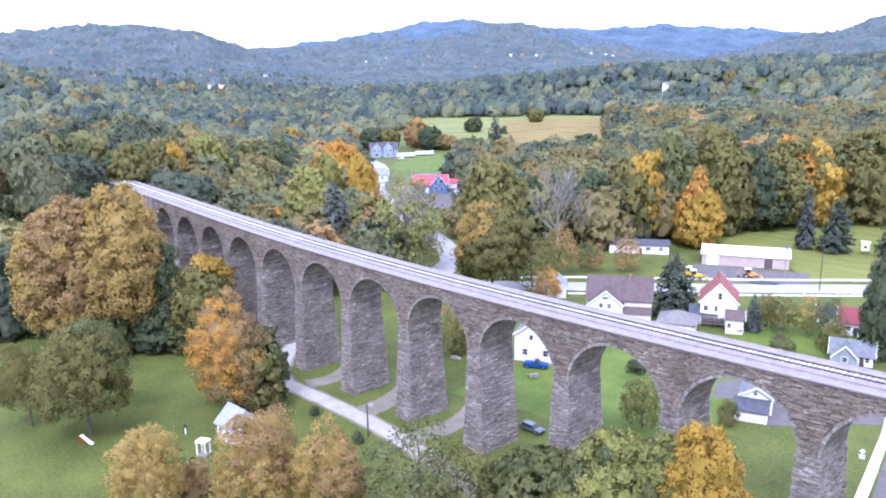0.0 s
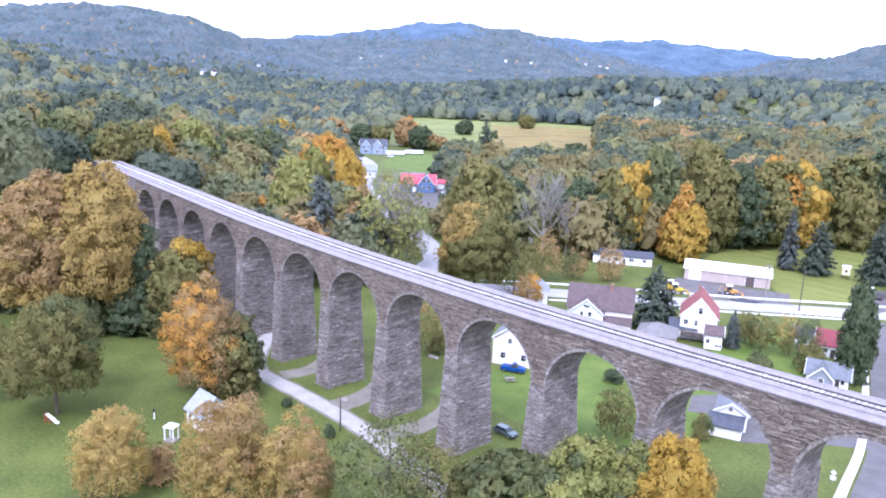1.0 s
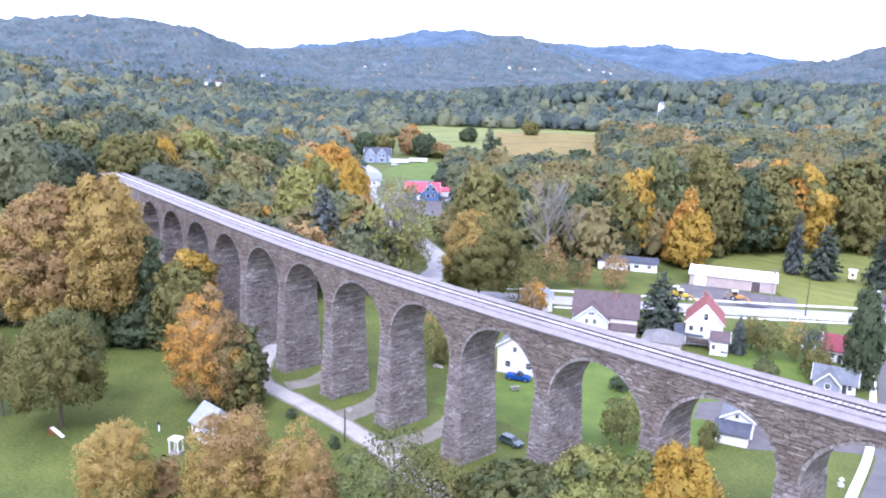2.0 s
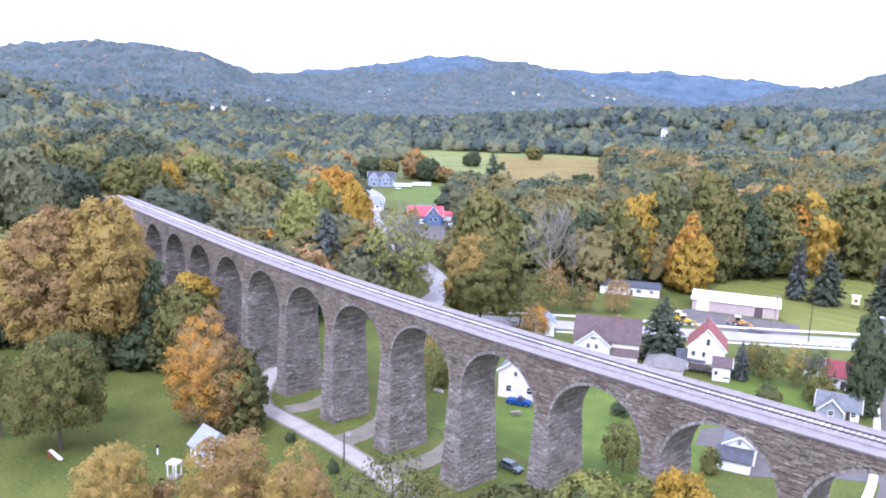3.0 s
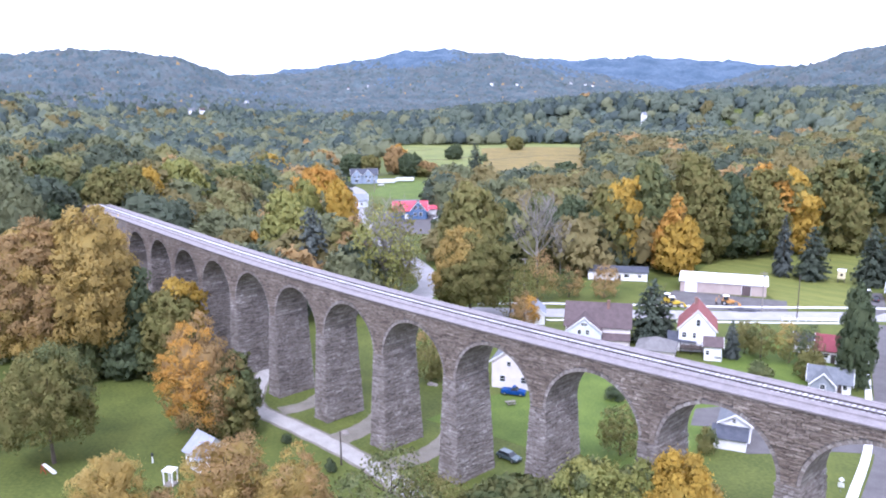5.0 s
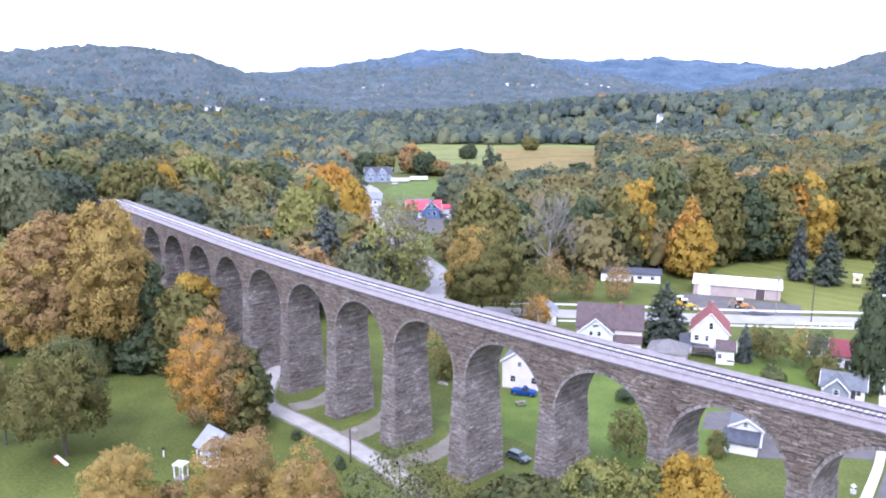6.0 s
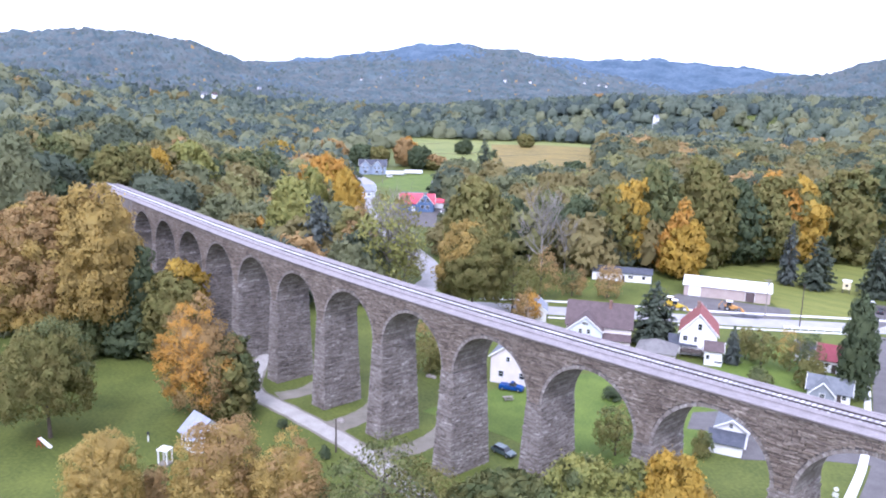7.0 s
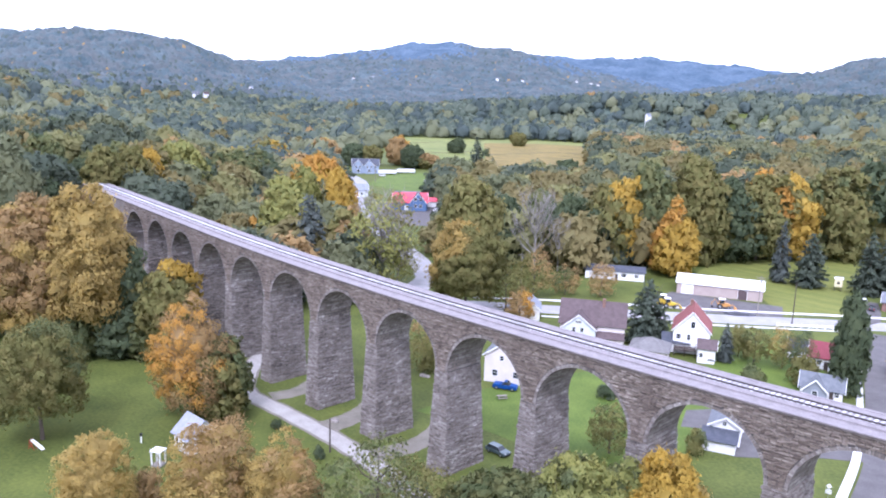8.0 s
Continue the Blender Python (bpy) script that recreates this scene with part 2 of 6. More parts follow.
CAR_DARK = surface("dark_car_paint", (0.02, 0.02, 0.025), (0.04, 0.04, 0.05), size=1.0, rough=0.3, coat=0.5)
TYRE = surface("tyre_rubber", (0.012, 0.012, 0.012), (0.03, 0.03, 0.03), size=0.3)
CHROME = surface("dull_steel", (0.35, 0.35, 0.36), (0.55, 0.55, 0.56), size=0.4, rough=0.35, metal=0.9)
YELLOW = surface("yellow_machine_paint", (0.48, 0.33, 0.03), (0.66, 0.48, 0.06), size=0.8, rough=0.5)
RED_PAINT = surface("red_plastic", (0.30, 0.03, 0.02), (0.42, 0.06, 0.04), size=0.6)
WOOD = surface("grey_wood", (0.16, 0.14, 0.12), (0.30, 0.27, 0.24), size=0.5, bump=0.01)
DARK_WOOD = surface("dark_wood", (0.045, 0.035, 0.03), (0.10, 0.08, 0.07), size=0.5)


# ---- mesh helpers ----
def box(bm, x0, y0, z0, x1, y1, z1):
    v = [bm.verts.new((x, y, z)) for z in (z0, z1) for x, y in ((x0, y0), (x1, y0), (x1, y1), (x0, y1))]
    for f in ((3, 2, 1, 0), (4, 5, 6, 7), (0, 1, 5, 4), (1, 2, 6, 5), (2, 3, 7, 6), (3, 0, 4, 7)):
        bm.faces.new([v[i] for i in f])
    return v


def prism(bm, outline, axis, a, b):
    """Extrudes a polygon given in two coordinates along the third axis from a to b."""
    def at(p, k):
        c = list(p)
        c.insert("xyz".index(axis), k)
        return bm.verts.new(c)
    lo, hi = [at(p, a) for p in outline], [at(p, b) for p in outline]
    n = len(outline)
    bm.faces.new(lo[::-1])
    bm.faces.new(hi)
    for i in range(n):
        bm.faces.new((lo[i], lo[(i + 1) % n], hi[(i + 1) % n], hi[i]))


def tube(bm, points, radii, sides=6):
    rings = []
    for i, p in enumerate(points):
        p = Vector(p)
        d = (Vector(points[min(i + 1, len(points) - 1)]) - Vector(points[max(i - 1, 0)])).normalized()
        a = d.orthogonal().normalized()
        c = d.cross(a)
        rings.append([bm.verts.new(p + (a * math.cos(k * math.tau / sides) + c * math.sin(k * math.tau / sides)) * radii[i]) for k in range(sides)])
    for r, s in zip(rings, rings[1:]):
        for k in range(sides):
            bm.faces.new((r[k], r[(k + 1) % sides], s[(k + 1) % sides], s[k]))
    bm.faces.new(rings[0][::-1])
    bm.faces.new(rings[-1])


def finish(name, bm, *mats):
    bmesh.ops.recalc_face_normals(bm, faces=bm.faces[:])
    me = bpy.data.meshes.new(name)
    bm.to_mesh(me)
    bm.free()
    for m in mats:
        me.materials.append(m)
    return me


def part(name, bm, material, parent, label="", place=None):
    ob = new(name, finish(name, bm, material))
    ob.parent = parent
    if place is not None:
        ob.matrix_basis = place
    return tagged(ob, label)


def soup(name, verts, faces, mats, which=None, normals=None):
    """A mesh from arrays: verts (n, 3), faces (m, k)."""
    me = bpy.data.meshes.new(name)
    verts, faces = np.asarray(verts, np.float32), np.asarray(faces, np.int32)
    k = faces.shape[1]
    me.vertices.add(len(verts))
    me.vertices.foreach_set("co", verts.ravel())
    me.loops.add(faces.size)
    me.loops.foreach_set("vertex_index", faces.ravel())
    me.polygons.add(len(faces))
    me.polygons.foreach_set("loop_start", np.arange(0, faces.size, k, dtype=np.int32))
    for m in mats:
        me.materials.append(m)
    if which is not None:
        me.polygons.foreach_set("material_index", np.asarray(which, np.int32))
    me.polygons.foreach_set("use_smooth", np.full(len(faces), normals is not None))
    me.update(calc_edges=True)
    if normals is not None:
        me.normals_split_custom_set_from_vertices(np.asarray(normals, np.float32))
    return me


def unit(a):
    return a / np.maximum(np.linalg.norm(a, axis=-1, keepdims=True), 1e-9)


def leaf_quads(c, n, size, rng):
    """Leaf sprays: one rhombic quad round each place c, facing about n, of about the given size."""
    k = len(c)
    a = unit(np.cross(n, rng.normal(size=(k, 3))))
    b = np.cross(n, a)
    s = (size * rng.uniform(0.6, 1.4, k))[:, None]
    bend = n * s * rng.uniform(-0.35, 0.35, k)[:, None]
    v = np.stack([c - a * s, c - b * s * 0.7 + bend, c + a * s, c + b * s * 0.7 + bend], 1).reshape(-1, 3)
    return v, np.arange(4 * k).reshape(-1, 4)


def leaf_tris(c, n, size, rng):
    """The same with triangles, for woods far off."""
    k = len(c)
    a = unit(np.cross(n, rng.normal(size=(k, 3))))
    b = np.cross(n, a)
    s = (size * rng.uniform(0.7, 1.4, k))[:, None]
    v = np.stack([c - a * s - b * s * 0.6, c + a * s - b * s * 0.6, c + b * s * 1.1], 1).reshape(-1, 3)
    return v, np.arange(3 * k).reshape(-1, 3)


# ---- the ground: one sheet from the valley floor up to the hills ----
EYE_PLAN = (95.0, -83.0)


def smooth(a, b, x):
    t = np.clip((np.asarray(x, float) - a) / (b - a), 0, 1)
    return t * t * (3 - 2 * t)


def bearing(deg, r):
    """A place at a bearing (degrees left of north) and a distance from the camera's plan position."""
    return EYE_PLAN[0] - math.sin(radians(deg)) * r, EYE_PLAN[1] + math.cos(radians(deg)) * r


def hill(x, y, deg, r, high, wide, deep):
    cx, cy = bearing(deg, r)
    s, c = math.sin(radians(deg)), math.cos(radians(deg))
    u, v = (x - cx) * c + (y - cy) * s, -(x - cx) * s + (y - cy) * c
    return high * np.exp(-np.abs(u / wide) ** 2.4 - np.abs(v / deep) ** 2.2)


def rough(x, y):
    return (np.sin(x / 97 + 1.3) * np.cos(y / 121 + 0.4) + 0.6 * np.sin(x / 41 + y / 57) + 0.5 * np.cos(x / 63 - y / 38 + 2.0))


def open_marsh(x, y):
    """Nought over the flat marsh, one away from it."""
    u, v = -(x + 440) * 0.57 + (y - 560) * 0.82, (x + 440) * 0.82 + (y - 560) * 0.57
    return smooth(1.0, 1.35, np.hypot(u / 330, v / 240))


def ground_z(x, y):
    x, y = np.asarray(x, float), np.asarray(y, float)
    s = -(x + 60) * 0.576 - (y - 40) * 0.818
    z = 26.5 * smooth(-118, -178, x) * smooth(30, 115, s) * smooth(540, 380, np.hypot(x - EYE_PLAN[0], y - EYE_PLAN[1]))
    hills = [
        hill(x, y, 70.1, 2450, 167, 456, 800),
        hill(x, y, 45.9, 3550, 214, 699, 700),
        hill(x, y, 50.8, 3450, 136, 1309, 800),
        hill(x, y, 34.3, 4050, 195, 1263, 600),
        hill(x, y, 9.8, 2500, 172, 705, 800),
    ]
    away = np.hypot(x - EYE_PLAN[0], y - EYE_PLAN[1])
    hills = [h * smooth(900, 1450, away) for h in hills]
    hills += [hill(x, y, 84.0, 1150, 85, 235, 330) * smooth(560, 900, away), hill(x, y, 23.0, 1350, 47, 560, 420) * smooth(700, 1000, away) * open_marsh(x, y)]
    top = sum(np.maximum(h, 0) ** 5 for h in hills) ** 0.2
    far = smooth(500, 1800, np.hypot(x - EYE_PLAN[0], y - EYE_PLAN[1]))
    return z + top + far * (8.0 * rough(x, y) * smooth(5, 80, top))


def build_ground():
    rings = [0.0] + [8.0 * 1.056 ** i for i in range(119)]
    rings = [r for r in rings if r < 4950]
    n = 240
    v = [(0.0, 0.0)]
    for r in rings[1:]:
        v += [(r * math.cos(k * math.tau / n), r * math.sin(k * math.tau / n)) for k in range(n)]
    xy = np.array(v)
    z = ground_z(xy[:, 0], xy[:, 1])
    verts = np.c_[xy, z]
    faces = []
    for k in range(n):
        faces.append((0, 1 + k, 1 + (k + 1) % n, 1 + (k + 1) % n))
    for i in range(len(rings) - 2):
        a, b = 1 + i * n, 1 + (i + 1) * n
        faces += [(a + k, b + k, b + (k + 1) % n, a + (k + 1) % n) for k in range(n)]
    me = bpy.data.meshes.new("ground")
    me.from_pydata([tuple(p) for p in verts], [], [f if f[2] != f[3] else f[:3] for f in faces])
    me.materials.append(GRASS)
    me.materials.append(HAZED_WOOD_FLOOR)
    me.materials.append(HAZED_RIDGE_FLOOR)
    # farther faces take the haze-tinted floors, bluest on the ridge
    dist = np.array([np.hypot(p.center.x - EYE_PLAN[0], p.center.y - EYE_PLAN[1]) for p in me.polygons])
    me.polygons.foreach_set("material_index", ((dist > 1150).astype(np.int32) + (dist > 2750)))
    me.polygons.foreach_set("use_smooth", np.ones(len(me.polygons), bool))
    return tagged(new("ground", me), "green grassy valley floor rising to wooded hills", "ground", kind="structure")


build_ground()


def sheet(name, outline, z, mat, label, category):
    """A flat patch on the valley floor, with a rim that goes down into the ground."""
    bm = bmesh.new()
    prism(bm, outline, "z", -0.3, z)
    return tagged(new(name, finish(name, bm, mat)), label, category, kind="structure")


def ribbon(name, points, width, z, mat, label, category, steps=8):
    """A road along a smooth line."""
    p = [Vector((*q, 0)) for q in points]
    line = []
    for i in range(len(p) - 1):
        a, b, c, d = p[max(i - 1, 0)], p[i], p[i + 1], p[min(i + 2, len(p) - 1)]
        for s in range(steps):
            t = s / steps
            line.append(0.5 * ((2 * b) + (c - a) * t + (2 * a - 5 * b + 4 * c - d) * t * t + (3 * b - a - 3 * c + d) * t ** 3))
    line.append(p[-1])
    bm = bmesh.new()
    rows = []
    for i, q in enumerate(line):
        d = (line[min(i + 1, len(line) - 1)] - line[max(i - 1, 0)]).normalized()
        nrm = Vector((-d.y, d.x, 0))
        w = (width[0] + (width[1] - width[0]) * i / (len(line) - 1)) / 2
        w *= 1 + (0.05 * math.sin(i * 1.7) if category in ("road", "verge", "drive") else 0)
        rows.append([bm.verts.new((*(q + nrm * k).xy, zz)) for k, zz in ((w + 0.15, -0.3), (w, z), (0, z + 0.04), (-w, z), (-w - 0.15, -0.3))])
    for a, b in zip(rows, rows[1:]):
        for k in range(4):
            bm.faces.new((a[k], a[k + 1], b[k + 1], b[k]))
    return tagged(new(name, finish(name, bm, mat)), label, category, kind="structure")


# ---- the viaduct: plan, piers, arches ----
BAY, ARCH_R, WIDE = 17.7, 7.49, 7.7
CROWN, SPRING = 25.2, 25.2 - 7.49
COPE = CROWN + 1.92
DECK = CROWN + 2.26
FIRST, LAST = 1, 13
HALF = BAY / 2 - ARCH_R


def bow(x):
    """A slight bend put into the straight line in plan to fit the camera's view."""
    d = x + 20
    if d < -62:
        return 6.0 * (0.62 ** 2 + 1.24 * (-d - 62) / 100)
    return 6.0 * (d / 100) ** 2


def middle(i):
    return BAY * (i - 8)


def curved(bm):
    for v in bm.verts:
        v.co.y += bow(v.co.x)


viaduct = tagged(new("viaduct"), "tall grey bluestone railway viaduct with round arches on battered piers", "viaduct")


def taper(z):
    """How much a pier has widened at height z: along the line, and across it."""
    k = (SPRING - z) / SPRING
    return 0.80 * k, 0.65 * k


def pier_core(xc, tall_base):
    bm = bmesh.new()
    rows = []
    for z in (tall_base - 1.5, SPRING):
        a, c = taper(z)
        rows.append([bm.verts.new((xc + sx * (HALF + a - 0.06), y, z)) for sx, y in ((-1, -c + 0.06), (1, -c + 0.06), (1, WIDE + c - 0.06), (-1, WIDE + c - 0.06))])
    lo, hi = rows
    bm.faces.new(lo[::-1])
    bm.faces.new(hi)
    for k in range(4):
        bm.faces.new((lo[k], lo[(k + 1) % 4], hi[(k + 1) % 4], hi[k]))
    curved(bm)
    return bm


def bay_core(xc):
    """The wall over one arch, with the barrel of the arch through it."""
    bm = bmesh.new()
    n = 28
    arc = [(xc - ARCH_R * math.cos(math.pi * k / n), SPRING + ARCH_R * math.sin(math.pi * k / n)) for k in range(n + 1)]
    top = [(xc - BAY / 2 + BAY * k / n, COPE) for k in range(n + 1)]
    top = [(xc - BAY / 2, SPRING)] + top + [(xc + BAY / 2, SPRING)]
    arc = [arc[0]] + arc + [arc[-1]]
    grids = []
    for y in (0.06, WIDE - 0.06):
        grids.append(([bm.verts.new((x, y, z)) for x, z in arc], [bm.verts.new((x, y, z)) for x, z in top]))
    for (a, t), flip in zip(grids, (False, True)):
        for k in range(len(a) - 1):
            q = [a[k], a[k + 1], t[k + 1], t[k]]
            bm.faces.new(q[::-1] if flip else q)
    for j in (0, 1):
        for k in range(len(arc) - 1):
            bm.faces.new((grids[0][j][k], grids[1][j][k], grids[1][j][k + 1], grids[0][j][k + 1]))
    bmesh.ops.remove_doubles(bm, verts=bm.verts[:], dist=1e-4)
    curved(bm)
    return bm


ARCHES, PIERS = {}, {}
for i in range(FIRST, LAST + 1):
    ARCHES[i] = part("arch", bay_core(middle(i)), STONE_CORE, viaduct)
for i in range(FIRST, LAST):
    PIERS[i] = part("pier", pier_core(middle(i) + BAY / 2, 0.0), STONE_CORE, viaduct)

# coping and ballast along the whole line
X0, X1 = middle(FIRST) - BAY / 2 - 46, middle(LAST) + BAY / 2 + 40


def strip(y0, z0, y1, z1, step=3.0, x0=X0, x1=X1):
    bm = bmesh.new()
    n = round((x1 - x0) / step)
    rows = []
    for k in range(n + 1):
        x = x0 + (x1 - x0) * k / n
        rows.append([bm.verts.new((x, y + bow(x), z)) for y, z in ((y0, z0), (y1, z0), (y1, z1), (y0, z1))])
    for a, b in zip(rows, rows[1:]):
        for k in range(4):
            bm.faces.new((a[k], a[(k + 1) % 4], b[(k + 1) % 4], b[k]))
    bm.faces.new(rows[0])
    bm.faces.new(rows[-1][::-1])
    return bm


# solid ends: the abutments
for x0, x1 in ((X0, middle(FIRST) - BAY / 2), (middle(LAST) + BAY / 2, X1)):
    part("abutment", strip(0.05, -1.5, WIDE - 0.05, COPE, x0=x0, x1=x1), STONE, viaduct, "solid stone abutment")

part("string_course", strip(-0.20, COPE, WIDE + 0.20, COPE + 0.16), SHADED_COPING, viaduct, "projecting stone string course")
for y0 in (-0.02, WIDE - 0.5):
    part("parapet", strip(y0, COPE + 0.16, y0 + 0.52, DECK - 0.16), SHADED_COPING, viaduct, "low stone edge of the deck, coloured dark for its shadow")
    part("deck_edge", strip(y0 - 0.06 if y0 < 0 else y0, DECK - 0.16, y0 + 0.52 if y0 < 0 else y0 + 0.58, DECK - 0.06), BALLAST, viaduct, "pale worn top of the deck's edge")
part("ballast_bed", strip(0.5, COPE + 0.16, WIDE - 0.5, DECK - 0.10), BALLAST, viaduct, "pale grey stone ballast")
part("ballast_shoulder", strip(WIDE / 2 - 1.9, DECK - 0.10, WIDE / 2 + 1.9, DECK + 0.12), BALLAST, viaduct, "pale grey stone ballast")

# the track
TRACK_Y = WIDE / 2 + 0.15
track = tagged(new("railway_track"), "single railway track with rusty rails on pale sleepers", "railway track")
for side in (-0.75, 0.75):
    part("rail", strip(TRACK_Y + side - 0.085, DECK + 0.16, TRACK_Y + side + 0.085, DECK + 0.34), RAIL, track, "rusty steel rail")


def sleeper_mesh():
    bm = bmesh.new()
    box(bm, -0.18, -0.95, 0.0, 0.18, 0.95, 0.16)
    bmesh.ops.bevel(bm, geom=bm.edges[:], offset=0.02, segments=1, affect="EDGES")
    return finish("sleeper", bm, SLEEPER)


SLEEPER_ME = sleeper_mesh()
x = X1 - 2
while x > -50:
    ob = new("sleeper", SLEEPER_ME)
    ob.parent = track
    ob.matrix_basis = pose(x, TRACK_Y + bow(x) + random.uniform(-0.05, 0.05), DECK + 0.01, 0, 0, random.uniform(-1.5, 1.5))
    x -= 0.66
bm = bmesh.new()
while x > X0:
    box(bm, x - 0.18, TRACK_Y - 0.95, DECK + 0.01, x + 0.18, TRACK_Y + 0.95, DECK + 0.17)
    x -= 0.66
curved(bm)
tagged(part("sleeper_row", bm, SLEEPER, track), kind="stuff")


# ---- roads, drives and fields ----
ribbon("road_verge", [(-66, 14), (-57, 5), (-49, -2), (-41, -6.5), (-27, -6), (-10, -5.5), (3, -6.5), (18, -9), (36, -14), (60, -24)], (4.5, 4.8), 0.03, DIRT, "worn dirt verge beside the gravel road", "verge")
ribbon("gravel_road", [(-66, 14), (-57, 5), (-49, -2), (-41, -6.5), (-27, -6), (-10, -5.5), (3, -6.5), (18, -9), (36, -14), (60, -24)], (3.4, 3.6), 0.06, GRAVEL, "pale gravel road curving past the piers", "road")
ribbon("dirt_drive", [(-36, -4), (-35, 2), (-38, 9), (-42, 18)], (4.5, 3.4), 0.045, DIRT, "worn dirt drive between the piers", "drive")
ribbon("dirt_drive", [(-17, -4), (-17.5, 3), (-20, 9), (-26, 17), (-34, 24)], (5.5, 3.2), 0.045, DIRT, "worn dirt drive between the piers", "drive")
ribbon("dirt_drive", [(-3, -6), (-1, 2), (-2, 9), (-6, 16), (-12, 21)], (5.0, 3.0), 0.045, DIRT, "worn dirt drive between the piers", "drive")
ribbon("street", [(-78, 60), (-60, 76), (-42, 91), (-2, 125.5), (23, 148), (60, 176), (120, 216)], (8.6, 8.6), 0.05, PALE_ROAD, "pale concrete street through the village", "street")
ribbon("street_verge", [(-64, 83), (-47.5, 99.5), (-6, 134), (18.5, 156), (55, 184)], (1.5, 1.5), 0.14, CONCRETE, "pale concrete pavement along the street", "pavement")
ribbon("street_kerb", [(-38.5, 84.2), (1.5, 119.5), (23.5, 139.5)], (0.9, 0.9), 0.14, CONCRETE, "pale concrete kerb along the street", "kerb")
ribbon("side_street", [(69.8, 0), (65.6, 22), (61.4, 43), (56.8, 64), (46.0, 96), (29.5, 143)], (5.4, 6.4), 0.055, ASPHALT, "worn grey asphalt side street", "street")
ribbon("side_pavement", [(65.5, 0), (61.3, 22), (57.2, 43), (52.6, 63.5), (42.0, 95), (27.0, 136)], (1.7, 1.1), 0.15, CONCRETE, "pale concrete pavement along the side street", "pavement")
ribbon("side_kerb", [(53.0, 96), (44.5, 122), (37, 140)], (0.9, 0.9), 0.15, CONCRETE, "pale concrete kerb of the side street", "kerb")
ribbon("village_road", [(-76, 60), (-82, 74), (-97, 94), (-150, 122), (-205, 150), (-240, 172), (-290, 215), (-330, 238), (-400, 262)], (9.0, 8.0), 0.05, PALE_ROAD, "pale road leading through the village", "road")
ribbon("bungalow_drive", [(25, 150), (20.5, 165), (15.5, 178)], (6.0, 6.0), 0.05, ASPHALT, "asphalt drive beside the bungalow", "drive")
sheet("house_drive", [(56, 72), (58, 62), (49.4, 55.5), (43, 48), (39, 44), (35.5, 46), (30, 51), (26, 48), (22.6, 56), (26, 61), (31, 58.5), (40, 56), (47.7, 61.5)], 0.05, ASPHALT, "grey asphalt drive round the garage", "drive")
sheet("parking_lot", [(-29, 123), (-15, 121.5), (6, 139), (1, 150), (-30, 139)], 0.04, ASPHALT, "grey asphalt yard before the long shed", "yard")
sheet("store_lot", [(-215, 168), (-168, 148), (-158, 163), (-190, 190), (-224, 205), (-232, 186)], 0.04, ASPHALT, "grey parking lot beside the store", "yard")
sheet("mown_field", [(3, 143), (19, 158), (12, 176), (6, 232), (-18, 262), (-48, 212), (-36, 158), (-6, 153)], 0.03, FIELD, "bright mown grass field with stripes", "field")
sheet("garden", [(9, 90), (18, 70), (38, 74), (33, 100), (20, 120), (8, 108)], 0.03, LAWN, "bright green garden lawn", "lawn")
sheet("lawn", [(-12, 14), (4, 18), (30, 20), (34, 60), (14, 74), (-4, 58), (-12, 30)], 0.03, LAWN, "bright green lawn behind the arches", "lawn")
sheet("village_green", [(-296, 222), (-330, 268), (-345, 300), (-300, 292), (-240, 222)], 0.06, LAWN, "bright green village lawn", "lawn")
sheet("marsh", [(-518, 562), (-486, 616), (-432, 643), (-279, 437), (-294, 393), (-310, 348)], 0.14, MARSH, "golden dry marsh grass field", "marsh")
sheet("wet_meadow", [(-664, 480), (-617, 551), (-556, 606), (-518, 654), (-463, 693), (-419, 633), (-288, 421), (-246, 360), (-267, 324), (-301, 319), (-370, 340), (-480, 400), (-559, 421)], 0.10, MEADOW, "yellow-green wet meadow beside the marsh", "meadow")
ribbon("ditch", [(-410, 450), (-407, 484), (-400, 527)], (5.0, 3.4), 0.17, DITCH, "dark grassy ditch across the marsh", "ditch")
ribbon("ditch", [(-404, 534), (-387, 541), (-369, 549)], (5.0, 3.4), 0.17, DITCH, "dark grassy ditch across the marsh", "ditch")
ribbon("ditch", [(-444, 525), (-432, 534)], (5.0, 3.4), 0.17, DITCH, "dark grassy ditch across the marsh", "ditch")
ribbon("ditch", [(-333, 373), (-321, 413), (-311, 452)], (5.0, 3.4), 0.17, DITCH, "dark grassy ditch across the marsh", "ditch")
ribbon("ditch", [(-585, 441), (-558, 466), (-553, 520)], (5.0, 3.4), 0.17, DITCH, "dark grassy ditch across the marsh", "ditch")
ribbon("ditch", [(-457, 420), (-442, 439), (-447, 471)], (5.0, 3.4), 0.17, DITCH, "dark grassy ditch across the marsh", "ditch")


# ---- houses ----
def window(parent, w, h, place, bars=True):
    """A window in its wall's own plane: x along the wall, z up, y into the house."""
    bm = bmesh.new()
    t = 0.10
    box(bm, -w / 2 - t, -0.06, -h / 2 - t, -w / 2, 0.05, h / 2 + t)
    box(bm, w / 2, -0.06, -h / 2 - t, w / 2 + t, 0.05, h / 2 + t)
    box(bm, -w / 2, -0.06, h / 2, w / 2, 0.05, h / 2 + t)
    box(bm, -w / 2 - 0.04, -0.10, -h / 2 - t, w / 2 + 0.04, 0.05, -h / 2)
    if bars:
        box(bm, -w / 2, -0.045, -0.03, w / 2, 0.04, 0.03)
    ob = part("window", bm, WHITE, parent, place=place)
    bm = bmesh.new()
    box(bm, -w / 2, -0.03, -h / 2, w / 2, 0.03, h / 2)
    part("pane", bm, GLASS, ob)
    return ob


